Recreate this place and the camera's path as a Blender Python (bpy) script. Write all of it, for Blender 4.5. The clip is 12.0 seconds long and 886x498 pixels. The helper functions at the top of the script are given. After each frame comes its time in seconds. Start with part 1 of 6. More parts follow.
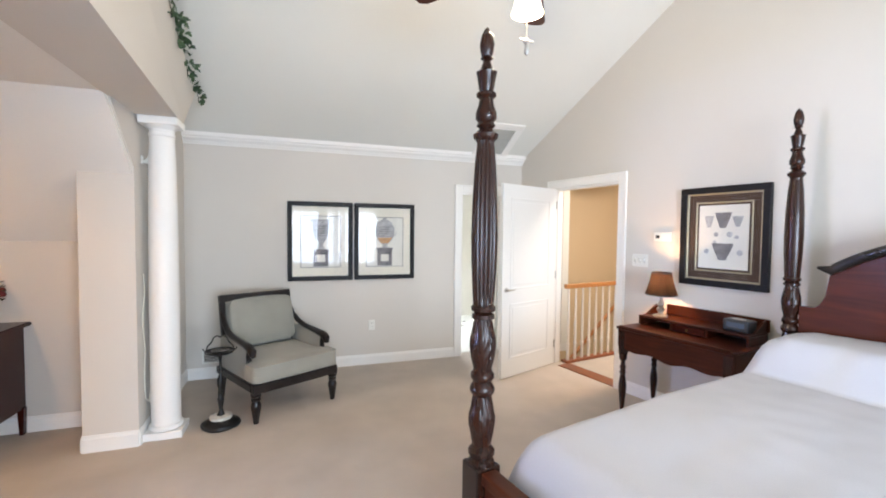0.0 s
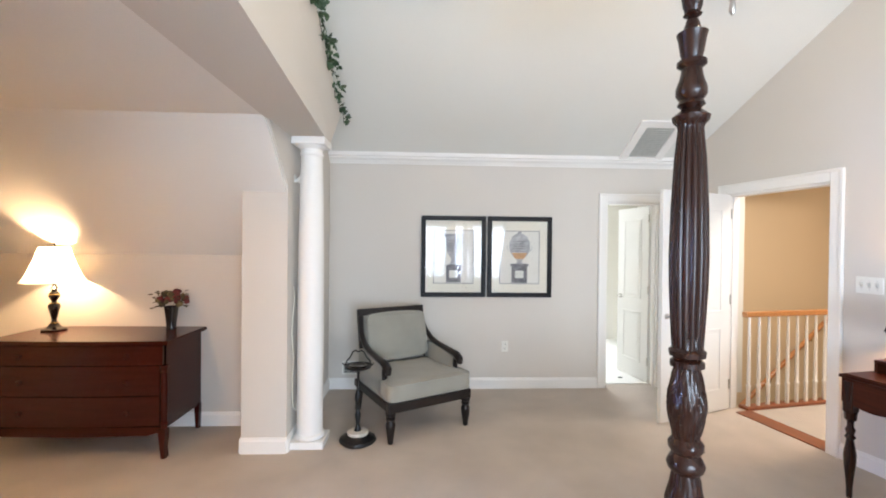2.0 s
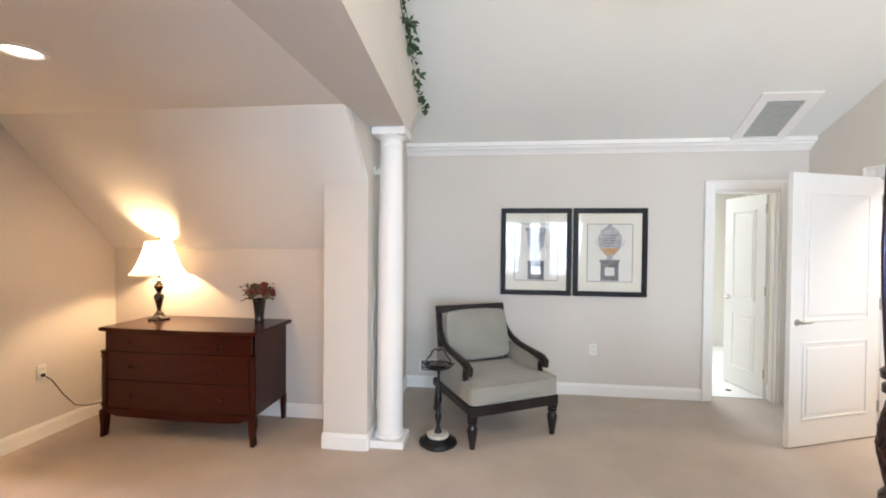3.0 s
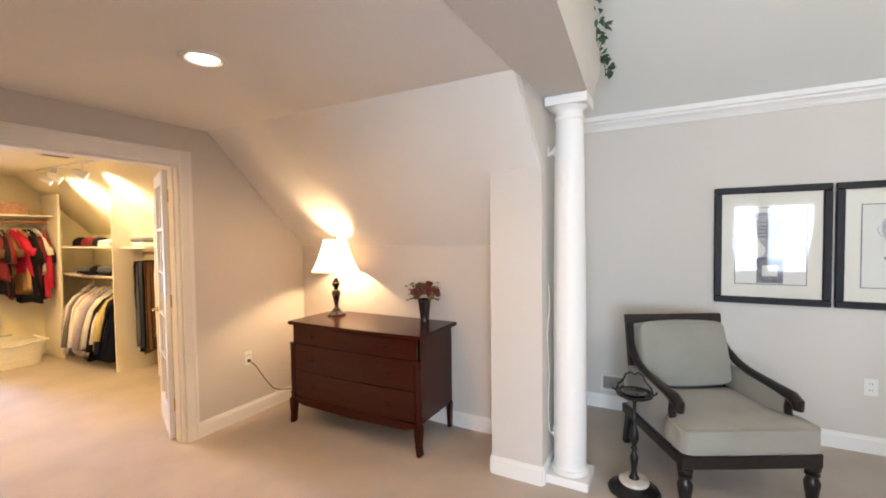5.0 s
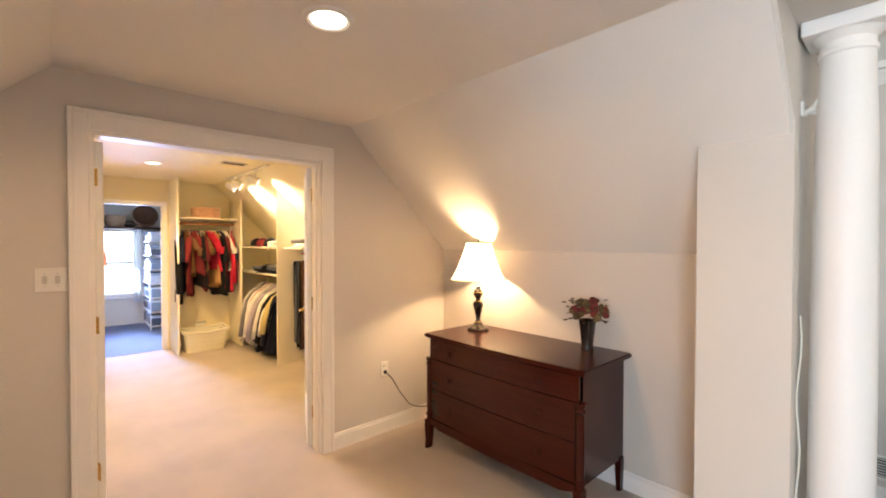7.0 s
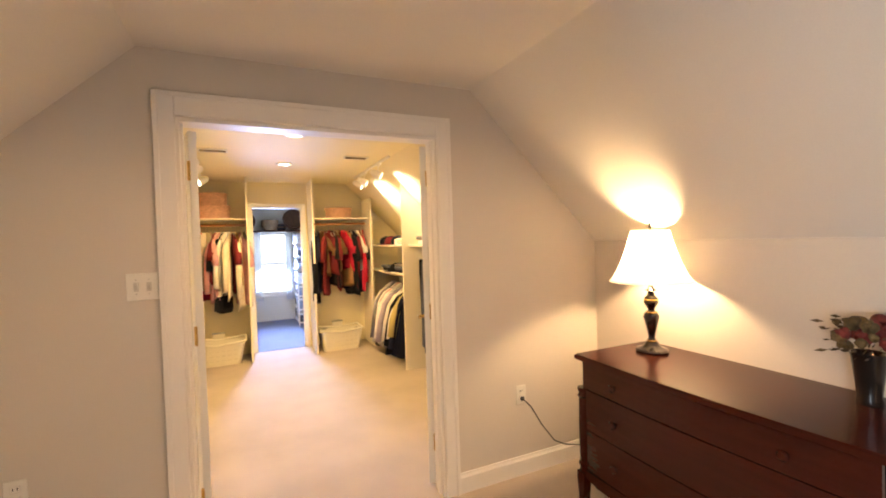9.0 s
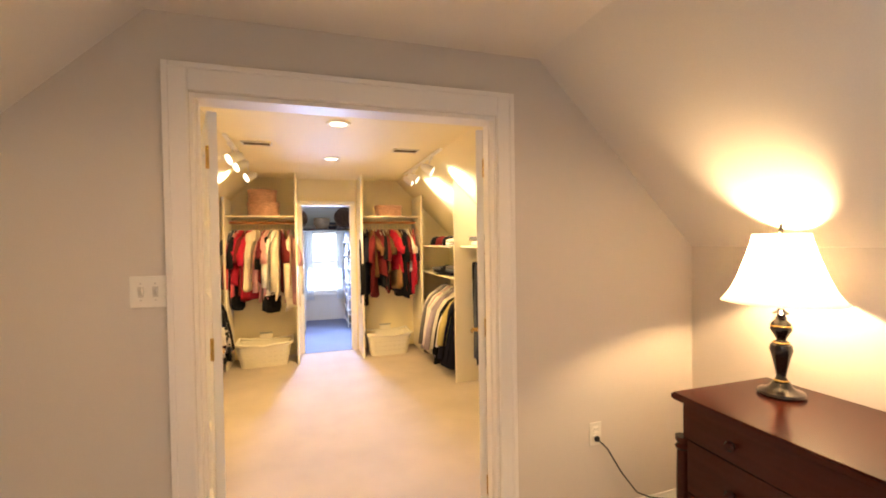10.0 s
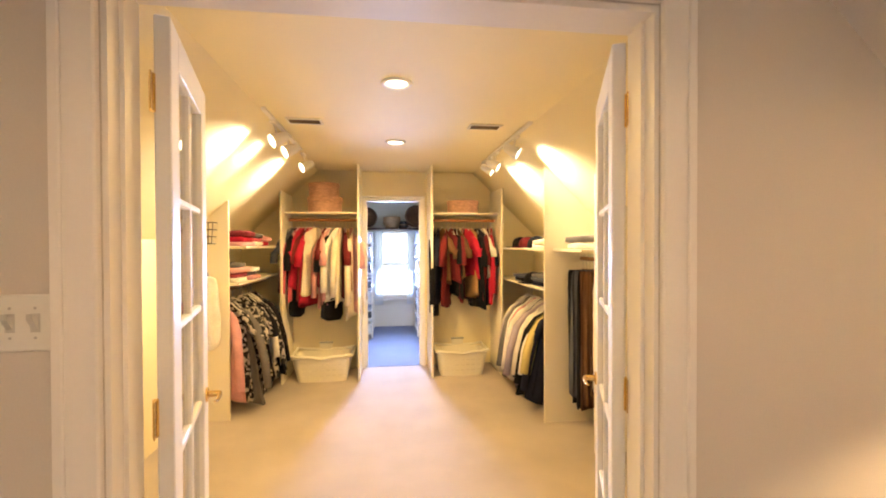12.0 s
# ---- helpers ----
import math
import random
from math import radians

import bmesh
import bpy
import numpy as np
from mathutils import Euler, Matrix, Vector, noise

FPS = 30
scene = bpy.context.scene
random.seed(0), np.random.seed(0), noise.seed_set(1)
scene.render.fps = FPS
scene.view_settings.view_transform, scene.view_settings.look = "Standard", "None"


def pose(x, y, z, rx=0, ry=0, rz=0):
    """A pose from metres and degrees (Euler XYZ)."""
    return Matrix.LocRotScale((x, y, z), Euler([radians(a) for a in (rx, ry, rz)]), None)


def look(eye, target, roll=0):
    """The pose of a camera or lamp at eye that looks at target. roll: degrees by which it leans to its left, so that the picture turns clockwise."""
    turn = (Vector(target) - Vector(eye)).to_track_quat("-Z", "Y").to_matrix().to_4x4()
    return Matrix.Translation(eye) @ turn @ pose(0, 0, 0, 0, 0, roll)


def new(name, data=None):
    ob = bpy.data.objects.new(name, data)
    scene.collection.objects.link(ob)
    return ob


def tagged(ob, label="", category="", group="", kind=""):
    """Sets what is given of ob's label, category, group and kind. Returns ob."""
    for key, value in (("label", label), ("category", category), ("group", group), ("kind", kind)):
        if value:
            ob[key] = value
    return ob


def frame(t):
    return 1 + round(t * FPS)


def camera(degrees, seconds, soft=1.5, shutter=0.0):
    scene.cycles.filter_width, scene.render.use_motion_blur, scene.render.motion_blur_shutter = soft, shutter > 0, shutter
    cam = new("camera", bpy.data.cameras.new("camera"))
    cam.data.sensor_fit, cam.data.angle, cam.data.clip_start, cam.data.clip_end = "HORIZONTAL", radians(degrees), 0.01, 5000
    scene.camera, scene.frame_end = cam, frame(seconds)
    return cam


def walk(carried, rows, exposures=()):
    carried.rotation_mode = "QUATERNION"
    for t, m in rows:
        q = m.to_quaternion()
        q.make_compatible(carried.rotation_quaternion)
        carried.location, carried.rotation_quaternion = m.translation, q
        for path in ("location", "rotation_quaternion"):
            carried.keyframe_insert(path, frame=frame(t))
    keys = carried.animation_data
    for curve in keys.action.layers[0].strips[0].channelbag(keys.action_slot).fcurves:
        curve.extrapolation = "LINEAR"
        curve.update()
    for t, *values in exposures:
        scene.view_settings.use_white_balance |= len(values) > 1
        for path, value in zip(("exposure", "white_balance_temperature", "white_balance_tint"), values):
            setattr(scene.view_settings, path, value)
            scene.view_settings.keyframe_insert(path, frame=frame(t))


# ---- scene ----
cam = camera(92.3, 12.0, soft=1.9)
PATH = [
    (0, (0.47, 0.228, 1.523), (1.119, 2.118, 1.443), 0.6),
    (0.5, (0.477, 0.292, 1.523), (0.988, 2.225, 1.458), 0.1),
    (1, (0.473, 0.363, 1.525), (0.852, 2.326, 1.484), -0.1),
    (1.5, (0.448, 0.451, 1.531), (0.684, 2.437, 1.508), 0.1),
    (2, (0.406, 0.558, 1.527), (0.494, 2.556, 1.508), 0.6),
    (2.5, (0.356, 0.664, 1.516), (0.282, 2.662, 1.489), 0.7),
    (3, (0.302, 0.758, 1.497), (0.065, 2.744, 1.463), 0.5),
    (3.2, (0.274, 0.798, 1.507), (-0.034, 2.774, 1.459), 0.4),
    (4.8, (0.138, 1.143, 1.519), (-0.754, 2.931, 1.448), -0.9),
    (5, (0.096, 1.209, 1.516), (-0.854, 2.967, 1.447), -0.7),
    (5.5, (-0.009, 1.328, 1.511), (-1.089, 3.01, 1.445), -0.3),
    (6, (-0.095, 1.431, 1.504), (-1.303, 3.025, 1.452), 0.2),
    (6.5, (-0.195, 1.541, 1.498), (-1.533, 3.026, 1.458), 0.3),
    (7, (-0.297, 1.642, 1.488), (-1.769, 2.995, 1.455), 0.1),
    (9, (-0.868, 2.048, 1.465), (-2.685, 2.883, 1.421), -1.8),
    (9.5, (-1.045, 2.126, 1.473), (-2.911, 2.847, 1.432), -1.8),
    (10, (-1.255, 2.191, 1.472), (-3.161, 2.797, 1.435), -0.9),
    (10.5, (-1.453, 2.252, 1.467), (-3.389, 2.751, 1.441), -0.4),
    (11, (-1.654, 2.314, 1.472), (-3.612, 2.722, 1.45), -0.2),
    (11.5, (-1.875, 2.35, 1.466), (-3.846, 2.685, 1.443), -0.0),
    (12, (-2.087, 2.365, 1.461), (-4.07, 2.625, 1.438), -0.2),
]
walk(cam, [(t, look(eye, target, roll)) for t, eye, target, roll in PATH],
     [(0, 0.05, 6500, 10), (3, 0.05, 6520, 10), (5, 0.1, 6560, 10), (7, 0.07, 6840, 10), (9.5, 0.05, 7240, 10), (12, 0.0, 7200, 8)])

# ---- light ----
world = bpy.data.worlds.new("world")
scene.world = world
world.use_nodes = True
wn = world.node_tree
sky = wn.nodes.new("ShaderNodeTexSky")
sky.sky_type, sky.sun_disc = "NISHITA", False
sky.sun_elevation, sky.sun_rotation = radians(40), radians(200)
bg = wn.nodes["Background"]
bg.inputs[1].default_value = 0.12
wn.links.new(sky.outputs[0], bg.inputs[0])

WARM, DAY = (1.0, 0.58, 0.29), (0.63, 0.79, 1.0)


def lamp(name, kind, m, power, colour, **more):
    data = bpy.data.lights.new(name, kind)
    data.energy, data.color = power, colour
    if kind == "AREA":
        data.shape = more.get("shape", "RECTANGLE")
        data.size = more.get("size", 1.0)
        if data.shape == "RECTANGLE":
            data.size_y = more.get("size_y", 1.0)
        data.spread = radians(more.get("spread", 180))
    else:
        data.shadow_soft_size = more.get("radius", 0.04)
    if kind == "SPOT":
        data.spot_size, data.spot_blend = radians(more.get("cone", 60)), more.get("blend", 0.6)
    ob = new(name, data)
    ob.matrix_world = m
    return ob


# fitted frame of the bedroom's east wall: its plane is local x = 0, the room is at local x < 0
EAST = pose(3.46, 3.5, 0, 0, 0, 10)

lamp("window_daylight", "AREA", pose(0.62, -2.86, 1.32, 66), 112, DAY, size=0.85, size_y=1.6)
lamp("window_daylight", "AREA", pose(2.0, -2.86, 1.32, 66), 240, DAY, size=1.4, size_y=1.6)
lamp("bath_daylight", "AREA", look((2.6, 7.1, 1.6), (2.6, 5.0, 0.8)), 55, (0.86, 0.93, 1.0), size=1.0, size_y=1.2)
# unseen area lamp under the hall ceiling, added to brighten the stair hall
lamp("hall_fill", "AREA", EAST @ pose(1.3, -0.1, 2.86), 84, (1, 0.90, 0.80), size=1.2, size_y=1.2)
lamp("far_window_daylight", "AREA", look((-9.60, 2.49, 1.12), (-4.6, 2.45, 0.0)), 88, (0.34, 0.50, 1.0), size=0.6, size_y=1.0, spread=70)
lamp("table_lamp_bulb", "POINT", pose(-2.47, 4.0, 1.34), 38, (1.0, 0.67, 0.37), radius=0.035)
lamp("desk_lamp_bulb", "POINT", EAST @ pose(-0.2, -0.49, 1.12), 15.0, WARM, radius=0.03)
lamp("fan_bulb", "POINT", pose(1.505, 2.05, 2.60), 38, (1.0, 0.80, 0.54), radius=0.06)
for x, y, p in ((-1.775, 2.415, 44), (-4.39, 2.42, 68), (-5.71, 2.44, 130)):
    lamp("downlight_bulb", "SPOT", pose(x, y, 2.28), p, (1.0, 0.57, 0.27) if x > -3 else (1.0, 0.66, 0.27), cone=172, radius=0.06)
SPOTS = []
TRACKS = ((1, 3.37, -6.5, -4.98, (-5.33, -5.93, -6.15)), (-1, 1.60, -6.05, -4.88, (-5.14, -5.50, -6.16)))
for side, y0, xa, xb, heads in TRACKS:
    for x in heads:
        eye = Vector((x, y0 - side * 0.03, 2.19))
        aim = eye + Vector((0.22 if side > 0 else 0.34, side * 0.50, -0.30))
        SPOTS.append((eye, aim, side))
        lamp("track_spot_bulb", "SPOT", look(eye + (aim - eye).normalized() * 0.07, aim), 40 if x in (-5.93, -5.50) else 88, (1.0, 0.84, 0.62), cone=92, blend=1.0, radius=0.045)


# ---- materials ----
def nodes(name):
    mat = bpy.data.materials.new(name)
    mat.use_nodes = True
    t = mat.node_tree
    return mat, t, t.nodes["Principled BSDF"]


def surface(name, colour, rough=0.6, metal=0.0, vary=0.10, grain=60.0, big=1.5, bump=0.05, bump_dist=0.002, stretch=(1, 1, 1), coat=0.0, spec=0.5, per_object=0.0, dark=None):
    """A principled surface whose colour varies at two scales, with a fine relief."""
    mat, t, p = nodes(name)
    n, l = t.nodes.new, t.links.new
    tc, mp = n("ShaderNodeTexCoord"), n("ShaderNodeMapping")
    mp.inputs["Scale"].default_value = stretch
    l(tc.outputs["Object"], mp.inputs[0])
    fine, wide = n("ShaderNodeTexNoise"), n("ShaderNodeTexNoise")
    fine.inputs["Scale"].default_value, fine.inputs["Detail"].default_value = grain, 4
    wide.inputs["Scale"].default_value, wide.inputs["Detail"].default_value = big, 3
    l(mp.outputs[0], fine.inputs[0])
    l(mp.outputs[0], wide.inputs[0])
    mix = n("ShaderNodeMix")
    mix.data_type = "FLOAT"
    mix.inputs[0].default_value = 0.5
    l(fine.outputs[0], mix.inputs[2])
    l(wide.outputs[0], mix.inputs[3])
    ramp = n("ShaderNodeValToRGB")
    lo = dark or tuple(c * (1 - vary) for c in colour)
    hi = tuple(min(1, c * (1 + vary)) for c in colour)
    ramp.color_ramp.elements[0].position, ramp.color_ramp.elements[1].position = 0.35, 0.65
    ramp.color_ramp.elements[0].color, ramp.color_ramp.elements[1].color = (*lo, 1), (*hi, 1)
    l(mix.outputs[0], ramp.inputs[0])
    out = ramp.outputs[0]
    if per_object:
        info, hsv, mr = n("ShaderNodeObjectInfo"), n("ShaderNodeHueSaturation"), n("ShaderNodeMapRange")
        mr.inputs[3].default_value, mr.inputs[4].default_value = 1 - per_object, 1 + per_object
        l(info.outputs["Random"], mr.inputs[0])
        l(mr.outputs[0], hsv.inputs["Value"])
        l(out, hsv.inputs["Color"])
        out = hsv.outputs[0]
    l(out, p.inputs["Base Color"])
    rr = n("ShaderNodeMapRange")
    rr.inputs[3].default_value, rr.inputs[4].default_value = max(0.02, rough - 0.08), min(1, rough + 0.08)
    l(wide.outputs[0], rr.inputs[0])
    l(rr.outputs[0], p.inputs["Roughness"])
    p.inputs["Metallic"].default_value = metal
    p.inputs["Coat Weight"].default_value = coat
    p.inputs["Coat Roughness"].default_value = 0.12
    p.inputs["Specular IOR Level"].default_value = spec
    if bump:
        b = n("ShaderNodeBump")
        b.inputs["Strength"].default_value, b.inputs["Distance"].default_value = bump, bump_dist
        l(fine.outputs[0], b.inputs["Height"])
        l(b.outputs[0], p.inputs["Normal"])
    return mat


def glow(name, colour, strength):
    mat, t, p = nodes(name)
    p.inputs["Base Color"].default_value = (*colour, 1)
    p.inputs["Emission Color"].default_value = (*colour, 1)
    p.inputs["Emission Strength"].default_value = strength
    return mat


def clear(name, tint=(1, 1, 1), rough=0.02, ior=1.5):
    """A thin pane: what is behind shows through, and its gloss grows at grazing angles."""
    mat, t, p = nodes(name)
    n, l = t.nodes.new, t.links.new
    fr, tr, gl, mx = n("ShaderNodeLayerWeight"), n("ShaderNodeBsdfTransparent"), n("ShaderNodeBsdfGlossy"), n("ShaderNodeMixShader")
    fr.inputs[0].default_value = 0.5
    f0 = ((ior - 1) / (ior + 1)) ** 2
    rise, gloss = n("ShaderNodeMath"), n("ShaderNodeMath")
    rise.operation, gloss.operation = "POWER", "MULTIPLY_ADD"
    rise.inputs[1].default_value = 5
    gloss.inputs[1].default_value, gloss.inputs[2].default_value = 1 - f0, f0
    l(fr.outputs["Facing"], rise.inputs[0])
    l(rise.outputs[0], gloss.inputs[0])
    tr.inputs[0].default_value = (*tint, 1)
    gl.inputs["Roughness"].default_value = rough
    l(gloss.outputs[0], mx.inputs[0])
    l(tr.outputs[0], mx.inputs[1])
    l(gl.outputs[0], mx.inputs[2])
    l(mx.outputs[0], t.nodes["Material Output"].inputs[0])
    return mat


def cloth_shade(name, colour, through_it=0.6):
    """A lampshade's cloth: light from the bulb passes through it."""
    mat, t, p = nodes(name)
    n, l = t.nodes.new, t.links.new
    df, tl, mx = n("ShaderNodeBsdfDiffuse"), n("ShaderNodeBsdfTranslucent"), n("ShaderNodeMixShader")
    tex, ramp, tc = n("ShaderNodeTexNoise"), n("ShaderNodeValToRGB"), n("ShaderNodeTexCoord")
    tex.inputs["Scale"].default_value = 90
    l(tc.outputs["Object"], tex.inputs[0])
    l(tex.outputs[0], ramp.inputs[0])
    ramp.color_ramp.elements[0].color = (*[c * 0.9 for c in colour], 1)
    ramp.color_ramp.elements[1].color = (*colour, 1)
    for s in (df, tl):
        l(ramp.outputs[0], s.inputs[0])
    mx.inputs[0].default_value = through_it
    l(df.outputs[0], mx.inputs[1])
    l(tl.outputs[0], mx.inputs[2])
    l(mx.outputs[0], t.nodes["Material Output"].inputs[0])
    return mat


def wood(name, light, dark, rough=0.3, coat=0.4, axis=0, scale=1.0):
    """Polished wood with grain along one axis."""
    mat, t, p = nodes(name)
    n, l = t.nodes.new, t.links.new
    tc, mp = n("ShaderNodeTexCoord"), n("ShaderNodeMapping")
    s = [22 * scale, 22 * scale, 22 * scale]
    s[axis] = 1.6 * scale
    mp.inputs["Scale"].default_value = s
    l(tc.outputs["Object"], mp.inputs[0])
    a, b = n("ShaderNodeTexNoise"), n("ShaderNodeTexNoise")
    a.inputs["Scale"].default_value, a.inputs["Detail"].default_value, a.inputs["Distortion"].default_value = 1.2, 6, 1.5
    b.inputs["Scale"].default_value = 0.35
    l(mp.outputs[0], a.inputs[0])
    l(tc.outputs["Object"], b.inputs[0])
    add = n("ShaderNodeMath")
    add.operation = "ADD"
    l(a.outputs[0], add.inputs[0])
    l(b.outputs[0], add.inputs[1])
    half = n("ShaderNodeMath")
    half.operation = "MULTIPLY"
    half.inputs[1].default_value = 0.5
    l(add.outputs[0], half.inputs[0])
    ramp = n("ShaderNodeValToRGB")
    ramp.color_ramp.elements[0].position, ramp.color_ramp.elements[1].position = 0.36, 0.64
    ramp.color_ramp.elements[0].color, ramp.color_ramp.elements[1].color = (*dark, 1), (*light, 1)
    l(half.outputs[0], ramp.inputs[0])
    l(ramp.outputs[0], p.inputs["Base Color"])
    p.inputs["Roughness"].default_value = rough
    p.inputs["Specular IOR Level"].default_value = 0.35
    p.inputs["Coat Weight"].default_value, p.inputs["Coat Roughness"].default_value = coat, 0.15
    bp = n("ShaderNodeBump")
    bp.inputs["Strength"].default_value, bp.inputs["Distance"].default_value = 0.08, 0.001
    l(a.outputs[0], bp.inputs["Height"])
    l(bp.outputs[0], p.inputs["Normal"])
    return mat


def striped(name, a, b, period, axis=2, rough=0.85):
    """Woven cloth with fine ribs."""
    mat, t, p = nodes(name)
    n, l = t.nodes.new, t.links.new
    tc, w, ns, mx, r2 = n("ShaderNodeTexCoord"), n("ShaderNodeTexWave"), n("ShaderNodeTexNoise"), n("ShaderNodeValToRGB"), n("ShaderNodeMix")
    w.wave_type, w.bands_direction = "BANDS", "XYZ"[axis]
    w.inputs["Scale"].default_value = 0.3142 / period
    w.inputs["Distortion"].default_value = 0.6
    l(tc.outputs["Object"], w.inputs[0])
    mx.color_ramp.elements[0].color, mx.color_ramp.elements[1].color = (*a, 1), (*b, 1)
    l(w.outputs[0], mx.inputs[0])
    ns.inputs["Scale"].default_value = 5
    l(tc.outputs["Object"], ns.inputs[0])
    r2.data_type, r2.blend_type = "RGBA", "MULTIPLY"
    r2.inputs[0].default_value = 0.25
    l(mx.outputs[0], r2.inputs[6])
    l(ns.outputs[0], r2.inputs[7])
    l(r2.outputs[2], p.inputs["Base Color"])
    p.inputs["Roughness"].default_value = rough
    p.inputs["Sheen Weight"].default_value = 0.2
    bp = n("ShaderNodeBump")
    bp.inputs["Strength"].default_value, bp.inputs["Distance"].default_value = 0.4, 0.002
    l(w.outputs[0], bp.inputs["Height"])
    l(bp.outputs[0], p.inputs["Normal"])
    return mat


WALL = surface("wall_paint_greige", (0.665, 0.615, 0.555), 0.75, vary=0.03, grain=220, big=0.8, bump=0.06, bump_dist=0.001)
ATTIC = surface("attic_paint_pale_greige", (0.82, 0.785, 0.735), 0.75, vary=0.03, grain=220, big=0.8, bump=0.06, bump_dist=0.001)
CEIL = surface("ceiling_paint_white", (0.76, 0.75, 0.70), 0.8, vary=0.03, grain=180, big=0.6, bump=0.06, bump_dist=0.001)
CREAM = surface("closet_paint_cream", (0.86, 0.77, 0.53), 0.7, vary=0.03, grain=200, big=0.8, bump=0.05, bump_dist=0.001)
TAN = surface("hall_paint_tan", (0.60, 0.47, 0.31), 0.75, vary=0.03, grain=200, big=0.8, bump=0.05, bump_dist=0.001)
TRIM = surface("trim_paint_white", (0.86, 0.83, 0.79), 0.5, vary=0.012, grain=90, big=1.2, bump=0.0, bump_dist=0.001)
DOOR_WHITE = surface("door_paint_white", (0.84, 0.83, 0.80), 0.4, vary=0.02, grain=120, big=1.0, bump=0.02, bump_dist=0.001)
CARPET = surface("carpet_beige", (0.575, 0.50, 0.435), 0.98, vary=0.13, grain=420, big=2.2, bump=0.9, bump_dist=0.006, spec=0.1)
BLUE_CARPET = surface("carpet_blue_grey", (0.24, 0.27, 0.38), 0.98, vary=0.10, grain=420, big=2.0, bump=0.9, bump_dist=0.006, spec=0.1)
TILE = surface("tile_white", (0.80, 0.80, 0.78), 0.25, vary=0.03, grain=40, big=2)
TILE_DARK = surface("tile_inset_dark", (0.03, 0.03, 0.03), 0.25)
MAHOGANY = wood("mahogany_polished", (0.072, 0.016, 0.006), (0.026, 0.007, 0.0035), 0.33, 0.05, 0)
MAHOGANY_Y = wood("mahogany_headboard", (0.105, 0.024, 0.009), (0.040, 0.010, 0.004), 0.36, 0.03, 1, 0.6)
MAHOGANY_V = wood("mahogany_turned", (0.045, 0.013, 0.006), (0.012, 0.0045, 0.0028), 0.27, 0.10, 2)
DARKWOOD = wood("dresser_mahogany", (0.046, 0.0070, 0.0036), (0.034, 0.0054, 0.0030), 0.22, 0.05, 0)
for m, level in ((MAHOGANY, 0.14), (MAHOGANY_Y, 0.14), (DARKWOOD, 0.24)):
    m.node_tree.nodes["Principled BSDF"].inputs["Specular IOR Level"].default_value = level
EBONY = surface("ebonised_wood", (0.016, 0.012, 0.011), 0.3, vary=0.4, grain=40, big=3, bump=0.05, coat=0.08, spec=0.35)
OAK_RED = wood("oak_red_stained", (0.30, 0.095, 0.04), (0.19, 0.055, 0.022), 0.35, 0.2, 1)
OAK = wood("honey_oak", (0.55, 0.25, 0.085), (0.38, 0.15, 0.05), 0.35, 0.3, 1)
UPHOLSTERY = striped("grey_ribbed_cloth", (0.325, 0.308, 0.260), (0.382, 0.364, 0.312), 0.007, 2)
SEAT_CLOTH = striped("grey_ribbed_seat_cloth", (0.335, 0.318, 0.270), (0.375, 0.358, 0.306), 0.007, 0)
SPREAD = surface("bedspread_white", (0.56, 0.555, 0.59), 0.9, vary=0.04, grain=260, big=2.5, bump=0.35, bump_dist=0.003, spec=0.2)
BLACKFRAME = surface("picture_frame_black", (0.012, 0.010, 0.010), 0.45, vary=0.3, grain=60, bump=0.05, spec=0.2)
MAT_CREAM = surface("picture_mat_cream", (0.78, 0.74, 0.64), 0.9, vary=0.03, grain=200)
PAPER = surface("print_paper", (0.74, 0.72, 0.66), 0.9, vary=0.04, grain=120, big=6)
INK = surface("print_ink_grey", (0.20, 0.19, 0.20), 0.9, vary=0.45, grain=120, big=25)
INK_LIGHT = surface("print_ink_light", (0.42, 0.42, 0.43), 0.9, vary=0.35, grain=120, big=25)
INK_TAN = surface("print_ink_tan", (0.55, 0.33, 0.18), 0.9, vary=0.3, grain=120, big=25)
MAT_BROWN = surface("picture_mat_brown", (0.075, 0.045, 0.032), 0.9, vary=0.15, grain=200)
GILT = surface("gilt_edge", (0.42, 0.36, 0.24), 0.4, 0.5, vary=0.25, grain=80)
GLASS = clear("pane_glass")
PICTURE_GLASS = clear("picture_glass", ior=1.3)
PLASTIC = surface("plastic_white", (0.80, 0.78, 0.72), 0.35, vary=0.02, grain=60, bump=0)
TOGGLE = surface("plastic_toggle_grey", (0.60, 0.58, 0.53), 0.4, vary=0.02, grain=60, bump=0)
SLOT = surface("plastic_dark", (0.02, 0.02, 0.02), 0.4, bump=0)
NICKEL = surface("satin_nickel", (0.55, 0.53, 0.50), 0.3, 1.0, vary=0.1, bump=0)
BRASS = surface("brass_polished", (0.75, 0.50, 0.18), 0.22, 1.0, vary=0.1, bump=0)
BRONZE = surface("lamp_black_bronze", (0.020, 0.016, 0.014), 0.22, 0.3, vary=0.4, grain=30, coat=0.6)
SHADE_WHITE = cloth_shade("shade_cream_cloth", (0.92, 0.86, 0.74), 0.72)
SHADE_DARK = cloth_shade("shade_dark_cloth", (0.018, 0.011, 0.008), 0.45)
FROST = glow("frosted_glass_lit", (1.0, 0.93, 0.82), 2.2)
LENS = glow("downlight_lens", (1.0, 0.90, 0.72), 9.0)
LEAF = surface("ivy_leaf_green", (0.055, 0.10, 0.045), 0.5, vary=0.4, grain=40, big=8, bump=0.1, per_object=0.3)
STEM = surface("ivy_stem_brown", (0.06, 0.05, 0.03), 0.8)
IRON = surface("wrought_iron_black", (0.014, 0.013, 0.013), 0.4, 0.4, vary=0.3, grain=60)
